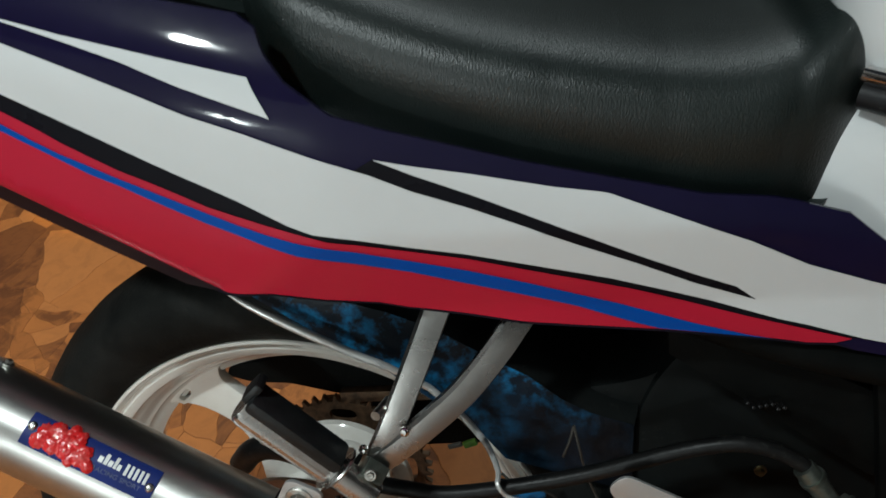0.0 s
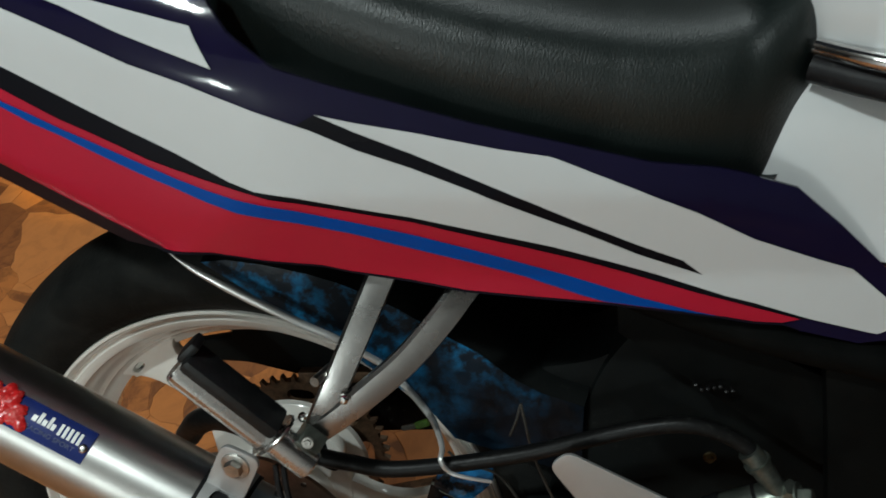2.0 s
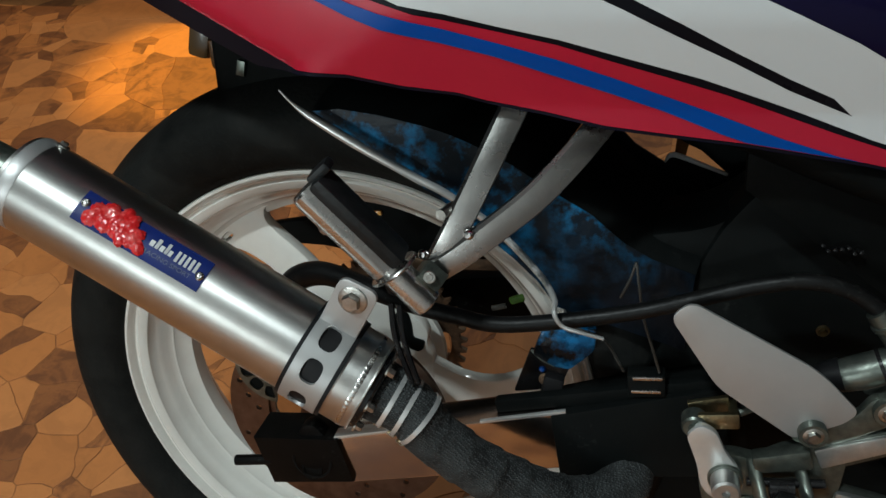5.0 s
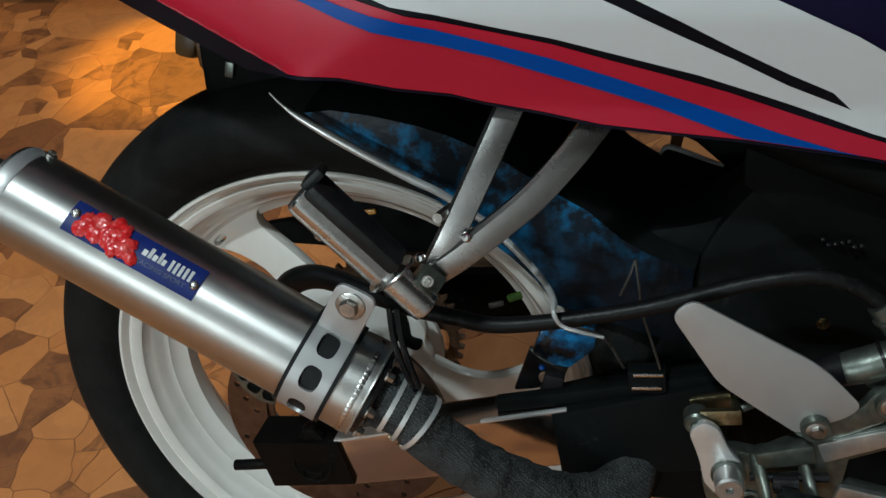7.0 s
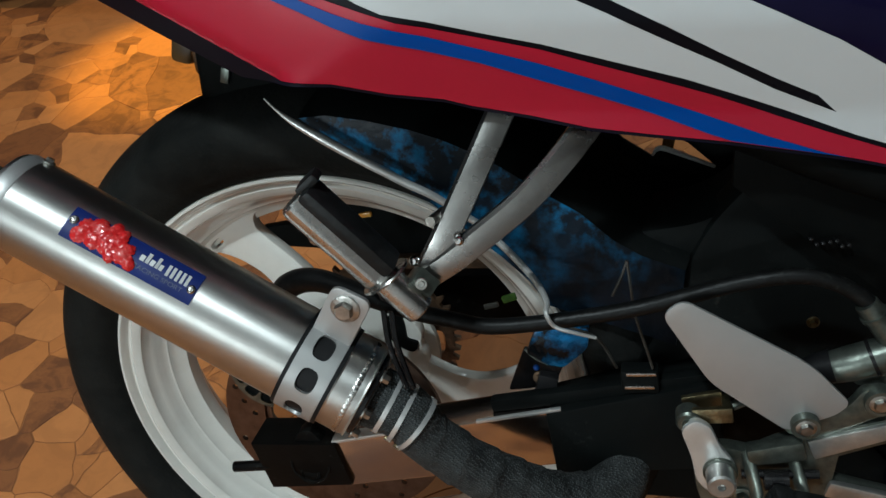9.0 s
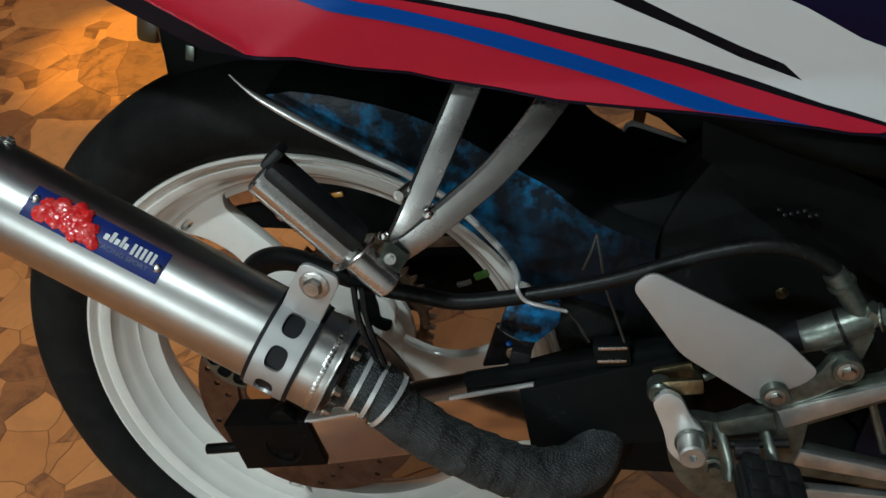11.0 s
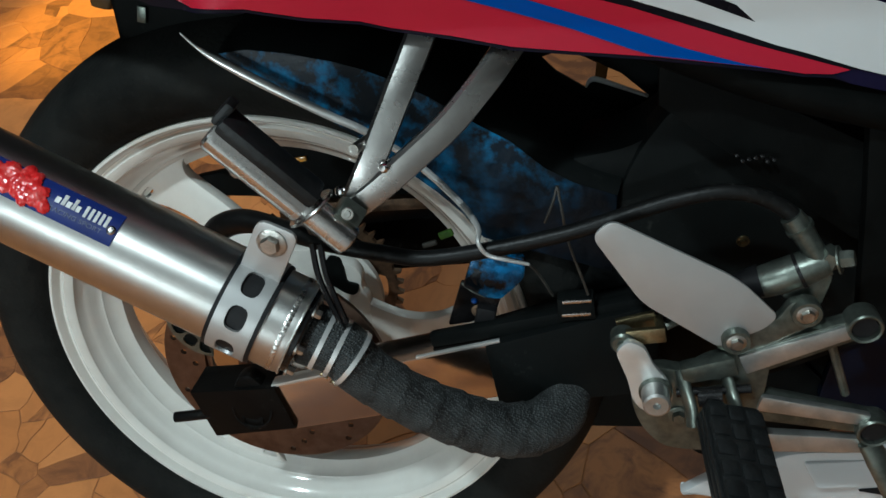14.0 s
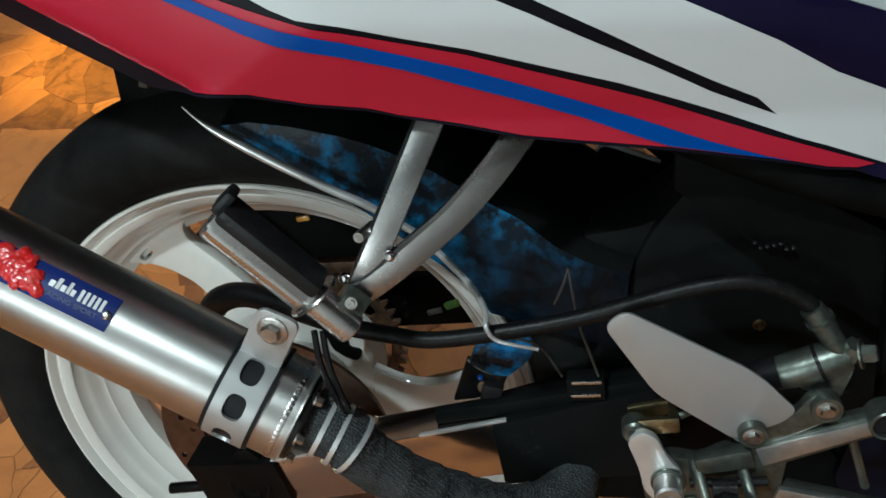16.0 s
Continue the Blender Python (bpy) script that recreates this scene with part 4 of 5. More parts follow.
def seat_ring(x, half, low, high, lean_x=0.0, p=0.62, tuck=0.0):
    out = []
    for k in range(25):
        a = math.pi * k / 24
        c, s = math.cos(a), math.sin(a)
        y = MID - half * math.copysign(abs(c) ** p, c) * (1 - tuck * (1 - abs(s) ** p) ** 1.5)
        z = low + (high - low) * abs(s) ** p
        out.append(Vector((x + lean_x * (z - low), y, z)))
    return out + [Vector((x, MID + half * 0.9, low - 0.004)), Vector((x, MID, low - 0.006)), Vector((x, MID - half * 0.9, low - 0.004))]


def spline_rows(rows, count):
    """Resamples rows of numbers smoothly."""
    pts = np.array(rows, float)
    t = np.arange(len(pts))
    out = []
    for u in np.linspace(0, len(pts) - 1, count):
        i = min(int(u), len(pts) - 2)
        f = u - i
        a, b, c, d = pts[max(i - 1, 0)], pts[i], pts[i + 1], pts[min(i + 2, len(pts) - 1)]
        out.append(0.5 * (2 * b + (c - a) * f + (2 * a - 5 * b + 4 * c - d) * f * f + (3 * b - a - 3 * c + d) * f ** 3))
    return out


def fold(x):
    """Two shallow creases across the cover."""
    return math.exp(-((x - 0.235) / 0.0030) ** 2) + 0.5 * math.exp(-((x - 0.300) / 0.0050) ** 2) + 2.2 * math.exp(-((x - 0.372) / 0.0080) ** 2)


SEAT = [(0.046, 0.105, 0.48, 0.54), (0.06, 0.122, 0.472, 0.545), (0.09, 0.139, 0.454, 0.538), (0.14, 0.146, 0.434, 0.52), (0.2, 0.147, 0.416, 0.501), (0.26, 0.143, 0.401, 0.487), (0.32, 0.137, 0.388, 0.477), (0.36, 0.129, 0.383, 0.478), (0.386, 0.118, 0.383, 0.49), (0.402, 0.106, 0.394, 0.499), (0.413, 0.09, 0.41, 0.495), (0.42, 0.064, 0.43, 0.48)]
seat = part("rider_seat", loft([seat_ring(x, h * 1.05 - 0.0006 * fold(x), lo, hi - 0.0007 * fold(x), p=0.45, tuck=0.16) for x, h, lo, hi in spline_rows(SEAT, 120)]), LEATHER, bike, "padded black vinyl rider seat with a grained cover", 60)
PILLION = [(-0.230, 0.060, 0.556, 0.590), (-0.220, 0.078, 0.556, 0.604), (-0.140, 0.098, 0.541, 0.606), (-0.050, 0.106, 0.526, 0.594), (0.020, 0.109, 0.514, 0.580), (0.050, 0.109, 0.508, 0.571), (0.062, 0.100, 0.505, 0.560)]
part("pillion_seat", loft([seat_ring(*r, p=0.6, tuck=0.25) for r in spline_rows(PILLION, 40)]), LEATHER, bike, "black vinyl pillion seat", 60)

# ---- tank and its side cover ----
TANK = [(0.402, 0.080, 0.462, 0.56), (0.416, 0.104, 0.456, 0.60), (0.45, 0.124, 0.450, 0.640), (0.50, 0.145, 0.440, 0.66), (0.58, 0.150, 0.430, 0.665), (0.66, 0.12, 0.425, 0.64)]
tank = part("fuel_tank", loft([seat_ring(*r, lean_x=-0.25, p=0.85) for r in spline_rows(TANK, 24)]), WHITE, bike, "glossy white fuel tank", 60)
COVER = [(0.355, 0.088, 0.376, 0.452), (0.375, 0.099, 0.368, 0.450), (0.42, 0.110, 0.345, 0.444), (0.48, 0.120, 0.332, 0.436), (0.56, 0.14, 0.31, 0.43), (0.66, 0.13, 0.28, 0.42)]
part("side_cover", loft([seat_ring(*r, p=0.35) for r in spline_rows(COVER, 24)]), WHITE, bike, "glossy white side cover under the tank", 60)
part("tank_trim", tube([(0.408, -0.050, 0.447), (0.44, -0.068, 0.442), (0.50, -0.088, 0.434), (0.60, -0.094, 0.424)], 0.0085, 12), PLASTIC, tank, "black rubber trim")
part("chrome_strip", tube([(0.408, -0.052, 0.459), (0.44, -0.076, 0.455), (0.50, -0.094, 0.447), (0.60, -0.10, 0.437)], 0.0052, 12), CHROME, tank, "chrome strip")

# ---- inner mudguard, frame and the dark middle of the bike ----
CREST = [(-0.002, 0.2913), (0.0195, 0.2945), (0.0497, 0.2920), (0.0844, 0.286), (0.1055, 0.2805), (0.1262, 0.2727), (0.1512, 0.2613), (0.1889, 0.2394), (0.2102, 0.2283), (0.236, 0.2078), (0.2578, 0.1964), (0.290, 0.187)]
hugger = part("inner_mudguard", sheet([(0.006, 0.2855), (0.053, 0.255), (0.099, 0.227), (0.129, 0.204), (0.154, 0.185), (0.174, 0.167), (0.190, 0.146), (0.290, 0.120)] + CREST[::-1], [], side(-0.024), 0.006, 0.0015), FENDER, bike, "black rear mudguard scuffed with blue paint")
bm, rows = bmesh.new(), []
for y, up in ((-0.030, 0.0), (-0.022, 0.006), (0.0, 0.012), (0.05, 0.016), (0.12, 0.010)):
    rows.append([bm.verts.new((x + up * 0.4, y, z + up)) for x, z in CREST])
for r, s in zip(rows, rows[1:]):
    for k in range(len(CREST) - 1):
        bm.faces.new((r[k], r[k + 1], s[k + 1], s[k]))
part("mudguard_crown", bm, MATT, hugger)
part("mudguard_edge", tube([(-0.019, -0.047, 0.3110), (-0.010, -0.046, 0.3015), (0.002, -0.045, 0.2925), (0.0225, -0.045, 0.2812), (0.0427, -0.045, 0.2705), (0.0674, -0.045, 0.2583), (0.0839, -0.044, 0.2495), (0.1048, -0.042, 0.2390), (0.135, -0.036, 0.2170)], [0.0006, 0.0011, 0.0026, 0.0036, 0.0036, 0.0034, 0.0032, 0.0030, 0.0028], 12, flat=0.8), BRIGHT, hugger, "thin bright metal edge")
part("mudguard_edge", tube([(0.135, -0.036, 0.2170), (0.158, -0.045, 0.2020), (0.1779, -0.06, 0.1907), (0.1868, -0.075, 0.1892), (0.1933, -0.09, 0.1864), (0.1943, -0.1, 0.1826), (0.2003, -0.1, 0.1734), (0.2126, -0.1, 0.17), (0.2288, -0.095, 0.164)], [0.0028, 0.0028, 0.0026, 0.0024, 0.0022, 0.0018, 0.0015, 0.0014, 0.0013], 8), BRIGHT, hugger)
flap = part("front_flap", sheet(rounded([(0.1793, 0.1283), (0.1833, 0.1400), (0.2234, 0.1420), (0.2232, 0.1224), (0.219, 0.1167), (0.2052, 0.1032), (0.1943, 0.1045), (0.1759, 0.1155)], 0.003), [], lambda u, v, w: Vector((u, -0.044 - w - 0.006 * math.cos((u - 0.190) * 60) * math.cos((v - 0.122) * 70), v)), 0.006, 0.0015), FLAP, hugger, "blue-scuffed lower flap")
part("flap_tail", sheet(rounded([(0.1735, 0.1150), (0.1939, 0.1035), (0.2056, 0.1030), (0.2000, 0.0852), (0.1799, 0.0759), (0.1619, 0.0719)], 0.003), [], side(-0.0415), 0.005, 0.001), GLOSS_BLACK, flap, "glossy black tail of the flap")
part("flap_crease", tube([(0.1745, -0.0490, 0.1160), (0.1830, -0.0510, 0.1095), (0.1930, -0.0510, 0.1045)], [0.0012, 0.0008, 0.0004], 8), CAST, flap)
part("flap_bolt", hex_bolt((0.1867, -0.0465, 0.0885), (0, -1, 0.3), 0.0034, 0.003), SPROCKET, hugger)
# A tiny blue dome stands in for the blue glint on a bolt head.
part("flap_glint", lathe([(0, 0.0026), (0.0018, 0.0022), (0.0026, 0.0008), (0.0028, 0)], axes((0.1838, -0.0465, 0.0978), (0, -1, 0.5)), 14, closed=False), BLUE, hugger)
part("flap_post", box(pose(0.192, -0.045, 0.080, 0, 10, 0), (0.016, 0.018, 0.030), 0.003), PLASTIC, hugger)

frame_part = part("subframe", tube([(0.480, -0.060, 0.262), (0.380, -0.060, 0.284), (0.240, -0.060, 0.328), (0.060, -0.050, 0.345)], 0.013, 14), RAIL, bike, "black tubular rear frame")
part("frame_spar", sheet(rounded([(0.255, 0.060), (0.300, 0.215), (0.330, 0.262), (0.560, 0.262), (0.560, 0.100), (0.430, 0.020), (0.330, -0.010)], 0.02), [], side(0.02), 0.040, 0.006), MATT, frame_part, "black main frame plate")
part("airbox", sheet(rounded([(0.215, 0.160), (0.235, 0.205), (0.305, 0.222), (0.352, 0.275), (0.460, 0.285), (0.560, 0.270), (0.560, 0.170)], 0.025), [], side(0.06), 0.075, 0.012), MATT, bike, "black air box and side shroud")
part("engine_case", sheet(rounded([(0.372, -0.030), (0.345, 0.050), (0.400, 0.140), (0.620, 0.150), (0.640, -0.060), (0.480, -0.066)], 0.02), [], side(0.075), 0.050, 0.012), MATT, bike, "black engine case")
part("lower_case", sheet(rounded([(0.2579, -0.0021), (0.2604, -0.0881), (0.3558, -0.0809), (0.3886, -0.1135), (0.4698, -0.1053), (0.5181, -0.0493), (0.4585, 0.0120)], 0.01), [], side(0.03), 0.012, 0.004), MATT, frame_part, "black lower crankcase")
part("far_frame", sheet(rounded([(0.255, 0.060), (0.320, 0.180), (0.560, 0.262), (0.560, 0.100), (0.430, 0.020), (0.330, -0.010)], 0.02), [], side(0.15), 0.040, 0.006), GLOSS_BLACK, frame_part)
part("shock_absorber", tube([(0.285, 0.04, 0.080), (0.295, 0.04, 0.19)], 0.028, 18, 1), PLASTIC, bike)
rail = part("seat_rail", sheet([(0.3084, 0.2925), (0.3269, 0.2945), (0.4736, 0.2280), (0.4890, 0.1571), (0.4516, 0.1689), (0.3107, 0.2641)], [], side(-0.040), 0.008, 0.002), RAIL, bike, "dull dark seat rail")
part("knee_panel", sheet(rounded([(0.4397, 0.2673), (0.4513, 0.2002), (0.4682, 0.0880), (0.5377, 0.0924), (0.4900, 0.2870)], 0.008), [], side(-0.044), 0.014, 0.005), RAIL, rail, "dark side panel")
for k in range(7):
    part("connector_pin", lathe([(0, 0.0030), (0.0013, 0.0026), (0.0017, 0.0010), (0.0017, -0.006), (0, -0.006)], axes((0.3640 + 0.0040 * k, -0.056, 0.2330 - 0.0012 * ((k * 3) % 4)), (0, -1, 0.3)), 10, closed=False), GLOSS_BLACK, rail)
# An added black plate hides the floor beyond, except through its hole.
part("gap_plate", sheet([(0.150, 0.130), (0.150, 0.350), (0.420, 0.330), (0.420, 0.130)], [[(0.2245, 0.2337), (0.2381, 0.2387), (0.2497, 0.2387), (0.2633, 0.2343), (0.2751, 0.2287), (0.2968, 0.2197), (0.3233, 0.1989), (0.2758, 0.215), (0.2682, 0.2129), (0.2656, 0.2053), (0.2385, 0.2206)]], side(0.154), 0.004), MATT, bike, "black plate added to hide the floor round an open gap")
# White paint on the strap stands in for its metallic shine.
part("battery_strap", tube([(0.2660, 0.144, 0.2080), (0.2690, 0.144, 0.2140), (0.2758, 0.144, 0.2155), (0.2980, 0.144, 0.2085), (0.3219, 0.144, 0.2005)], [0.0008, 0.0022, 0.0026, 0.0022, 0.0016], 10), WHITE, frame_part, "metal strap, its shine put in as white")
part("battery_post", sheet([(0.2741, 0.2310), (0.2850, 0.2250), (0.2835, 0.2130), (0.2738, 0.2150)], [], side(0.152), 0.004), AMBER, frame_part)
part("brass_nut", hex_bolt((0.3824, -0.035, 0.1557), (0, -1, 0), 0.0030, 0.005), BRASS, frame_part, "yellow zinc nut")
clip = part("guard_clip", box(pose(0.264, -0.054, 0.104, 0, -8, 0), (0.028, 0.014, 0.020), 0.002), MATT, swing, "black guide clip")
for dz in (0.0085, -0.0035):
    part("clip_edge", box(pose(0.264, -0.062, 0.104 + dz, 0, -8, 0), (0.022, 0.002, 0.0026), 0.0005), ALU, clip, "bright metal edge")
part("navy_cover", sheet(rounded([(0.4800, 0.105), (0.560, 0.140), (0.600, -0.045), (0.490, -0.040), (0.4700, -0.010)], 0.01), [], side(-0.002), 0.01, 0.003), DEEP_BLUE, frame_part, "dark blue lower cover")
part("stay_rod", tube([(0.4360, -0.096, 0.116), (0.4450, -0.096, 0.094), (0.4555, -0.096, 0.068)], 0.0030, 8), CAST, frame_part)

# ---- hoses and wires ----
part("brake_hose", tube([(-0.030, -0.050, 0.140), (-0.012, -0.058, 0.162), (0.012, -0.064, 0.172), (0.045, -0.076, 0.173), (0.087, -0.092, 0.172), (0.125, -0.093, 0.1665), (0.163, -0.090, 0.163), (0.247, -0.085, 0.182), (0.324, -0.085, 0.213), (0.364, -0.085, 0.220), (0.395, -0.086, 0.208), (0.412, -0.089, 0.187)], [0.0105, 0.0105, 0.0095, 0.0080, 0.0066, 0.0062, 0.0060, 0.0058, 0.0056, 0.0056, 0.0055, 0.0054], 14), HOSE, bike, "black rubber brake hose")
fitting = part("hose_fitting", tube([(0.397, -0.087, 0.205), (0.404, -0.088, 0.197), (0.412, -0.090, 0.186), (0.420, -0.092, 0.176)], [0.0075, 0.0080, 0.0072, 0.0068], 12, 3), CAST, bike)
part("crimp_ring", lathe([(0.006, -0.0015), (0.0092, -0.0015), (0.0092, 0.0015), (0.006, 0.0015)], axes((0.4035, -0.088, 0.1975), (0.6, 0, -0.75)), 20), CAST, fitting)
for pts in ([(0.246, -0.062, 0.209), (0.250, -0.064, 0.190), (0.255, -0.064, 0.167), (0.264, -0.064, 0.142), (0.272, -0.060, 0.118)], [(0.246, -0.062, 0.209), (0.243, -0.062, 0.195), (0.238, -0.060, 0.178)], [(0.191, -0.060, 0.158), (0.200, -0.062, 0.151), (0.212, -0.062, 0.148), (0.230, -0.062, 0.141), (0.246, -0.060, 0.115)]):
    part("wire", tube(pts, 0.0011, 6), GREY_WIRE, bike, "thin grey wire")

# chain run on the far side
for z0, z1 in ((0.088, 0.118), (-0.088, 0.020)):
    part("chain_run", bar((0.0, z0), (0.30, z1), 0.013, 0.013, 0.112, 0.112, 0.012, 0.012, 0.002), SPROCKET, bike)
guard = part("chain_guard", sheet(rounded([(-0.128, 0.101), (-0.100, 0.094), (-0.058, 0.095), (0.0, 0.084), (0.052, 0.090), (0.090, 0.094), (0.118, 0.098), (0.150, 0.110), (0.136, 0.136), (0.095, 0.165), (0.040, 0.184), (-0.010, 0.188), (-0.052, 0.178), (-0.084, 0.152), (-0.068, 0.127), (-0.124, 0.113)], 0.008), [], side(0.135), 0.012, 0.002), MATT, bike, "black chain guard")
# A small orange block stands in for warm light glinting on the guard.
part("guard_glint", box(pose(-0.006, 0.1205, 0.139, 0, -12, 0), (0.014, 0.004, 0.0055), 0.0018), ORANGE_GLINT, guard, "orange glint painted on the guard")
part("lime_mark", box(pose(0.1535, 0.0120, 0.1240, 0, -25, 0), (0.013, 0.004, 0.0065), 0.0016), LIME, guard, "lime paint mark")
part("pale_mark", box(pose(0.1338, 0.0390, 0.0975, 0, -20, 0), (0.014, 0.003, 0.005), 0.0014), GREY_WIRE, guard)

# ---- pillion peg and its forked hanger ----
def strap(points, width, thick):
    """A flat bar, broad face to the side, bent along a path."""
    path = smooth_path(points, 8)
    bm, rings = bmesh.new(), []
    for i, q in enumerate(path):
        d = path[min(i + 1, len(path) - 1)] - path[max(i - 1, 0)]
        n = Vector((-d.z, 0, d.x)).normalized()
        w = width * (1.0 + 0.12 * (i / len(path)))
        cut = ((-0.5, 0.5), (-0.5, -0.34), (-0.46, -0.50), (-0.20, -0.58), (0.10, -0.59), (0.37, -0.5), (0.5, -0.18), (0.5, 0.5))
        rings.append([bm.verts.new(q + n * w * a + Vector((0, thick * b, 0))) for a, b in cut])
    for r, s in zip(rings, rings[1:]):
        for k in range(8):
            bm.faces.new((r[k], r[(k + 1) % 8], s[(k + 1) % 8], s[k]))
    bm.faces.new(rings[0])
    bm.faces.new(rings[-1])
    return bm


hanger = part("peg_hanger", strap([(0.114, -0.126, 0.218), (0.128, -0.124, 0.247), (0.1445, -0.109, 0.286), (0.1575, -0.090, 0.318), (0.168, -0.076, 0.345)], 0.0172, 0.008), STEEL, bike, "bare welded steel pillion peg hanger", 24)
part("hanger_arm", strap([(0.112, -0.128, 0.217), (0.120, -0.128, 0.224), (0.135, -0.127, 0.236), (0.158, -0.121, 0.2555), (0.180, -0.112, 0.275), (0.2015, -0.097, 0.299), (0.216, -0.082, 0.318), (0.232, -0.066, 0.340)], 0.0168, 0.008), STEEL, hanger, "", 24)
for at in ((0.140, -0.131, 0.252), (0.110, -0.130, 0.234)):
    part("weld_spot", lathe([(0, 0.0034), (0.002, 0.0030), (0.0032, 0.0016), (0.0036, 0)], axes(at, (-0.1, -1, 0.3)), 12, closed=False), CHROME, hanger)
part("hanger_stud", tube([(0.126, -0.112, 0.262), (0.122, -0.132, 0.264)], 0.0034, 12, 1), BOLT, hanger)
part("peg_clevis", box(axes((0.116, -0.136, 0.222), (-0.62, -0.12, 0.60), (0.5, -0.7, 0.5)), (0.0145, 0.0135, 0.017), 0.0016), CAST, hanger)
part("clevis_pin", hex_bolt((0.118, -0.1455, 0.2265), (0.2, -1, 0.35), 0.0026, 0.003), BOLT, hanger)
peg_dir = Vector((0.046, -0.150, 0.282)) - Vector((0.110, -0.142, 0.214))
PEG = axes((0.102, -0.143, 0.2185), peg_dir, (0.6, 0.45, 0.5))
bm = lathe([(0, -0.020), (0.0100, -0.020), (0.0106, -0.019), (0.0106, 0.010), (0.0104, 0.012), (0.0126, 0.017), (0.0128, 0.084), (0.0122, 0.0875), (0.0108, 0.0890), (0, 0.0890)], Matrix(), 56, closed=False)
face = PEG.to_3x3().transposed() @ Vector((0.10, -0.80, 0.60))
face = Vector((face.x, face.y, 0)).normalized()
for v in bm.verts:                                    # a flat is milled along the side
    over = v.co.dot(face) - (0.0112 - 0.012 * max(0.0, v.co.z - 0.03) if v.co.z > 0.014 else 1.0)
    if over > 0:
        v.co -= face * over
bm.transform(PEG)
peg = part("pillion_peg", bm, PEG_METAL, bike, "folded chrome pillion peg", 20)
part("peg_ring", lathe([(0, -0.0011), (0.0168, -0.0011), (0.0176, 0.0), (0.0168, 0.0011), (0, 0.0011)], PEG @ Matrix.Translation((0.001, 0, 0.0125)) @ Matrix.Rotation(radians(8), 4, "Y"), 40, closed=False), STEEL, peg, "thin steel washer")
pad = part("peg_pad", box(PEG @ Matrix.Rotation(radians(-30), 4, "Z") @ Matrix.Translation((0.0118, -0.001, 0.052)), (0.011, 0.0225, 0.074), 0.0040), PAD_RUBBER, peg, "black rubber peg pad")
part("peg_lip", box(PEG @ Matrix.Rotation(radians(-20), 4, "Z") @ Matrix.Translation((0.0145, 0.000, 0.090)), (0.017, 0.017, 0.007), 0.003), PAD_RUBBER, peg)
part("peg_screw", hex_bolt(PEG @ Vector((-0.0095, 0.0030, 0.062)), PEG.to_3x3() @ Vector((-1, 0.3, 0)), 0.004, 0.004), BOLT, peg)

# ---- rider's footrest set ----
rear_set = part("footrest_bracket", sheet(rounded([(0.312, 0.088), (0.326, 0.0905), (0.342, 0.0885), (0.358, 0.101), (0.376, 0.108), (0.398, 0.104), (0.398, 0.016), (0.351, 0.0135), (0.333, 0.0150), (0.317, 0.0300), (0.308, 0.0500), (0.304, 0.0720)], [0.004, 0.004, 0.004, 0.004, 0.006, 0.004, 0.004, 0.006, 0.012, 0.012, 0.012, 0.010]), [], side(-0.096), 0.012, 0.003), CAST, bike, "cast aluminium footrest bracket")
for name, p, q, w0, w1, f0, f1, lift in (("upper_arm", (0.372, 0.0935), (0.450, 0.1330), 0.026, 0.018, 0.0165, 0.011, 0.0015), ("lower_arm", (0.386, 0.0610), (0.474, 0.0495), 0.027, 0.018, 0.0135, 0.010, 0.0055)):
    arm = part(name, bar(p, q, w0, w1, -0.108, -0.107, 0.012, 0.012, 0.004), CAST, rear_set)
    d = (Vector(q) - Vector(p)).normalized()
    n = Vector((-d.y, d.x)) * lift
    part("arm_face", bar(Vector(p) + d * 0.008 + n, Vector(q) - d * 0.004 + n, f0, f1, -0.1105, -0.1095, 0.006, 0.006, 0.0016), WORN_FACE, arm, "rubbed bright face")
part("bottom_arm", bar((0.386, 0.0245), (0.476, 0.0295), 0.0195, 0.0135, -0.107, -0.107, 0.008, 0.008, 0.002), WORN_FACE, rear_set)
for x, z, r in ((0.4500, 0.1372, 0.0112), (0.4748, 0.0480, 0.0120)):
    eye = part("bracket_eye", lathe([(r * 0.78, 0.010), (r * 0.80, 0.016), (r * 0.92, 0.0166), (r, 0.0155), (r, 0), (0, 0)], axes((x, -0.098, z), (0, -1, 0)), 36, closed=False), CAST, rear_set)
    part("eye_cap", lathe([(0, 0.0135), (r * 0.70, 0.0135), (r * 0.79, 0.0115)], axes((x, -0.098, z), (0, -1, 0)), 28, closed=False), PLASTIC, eye, "dark rubber plug")
part("bracket_web", sheet(rounded([(0.362, 0.108), (0.3560, 0.1180), (0.3640, 0.1300), (0.3790, 0.1300), (0.3860, 0.1310), (0.3960, 0.1380), (0.4020, 0.1520), (0.4160, 0.1540), (0.4235, 0.1450), (0.4180, 0.1330), (0.3990, 0.1190), (0.3850, 0.1100)], 0.005), [], side(-0.100), 0.008, 0.002), CAST, rear_set)
heel = part("heel_plate", sheet(rounded([(0.2695, 0.198), (0.2815, 0.2110), (0.366, 0.1705), (0.3950, 0.1430), (0.388, 0.1330), (0.360, 0.1150), (0.306, 0.1480)], [0.009, 0.009, 0.014, 0.008, 0.004, 0.005, 0.010], 8), [], side(-0.110), 0.0025, 0.0007), PLATE_ALU, rear_set, "satin aluminium heel plate")
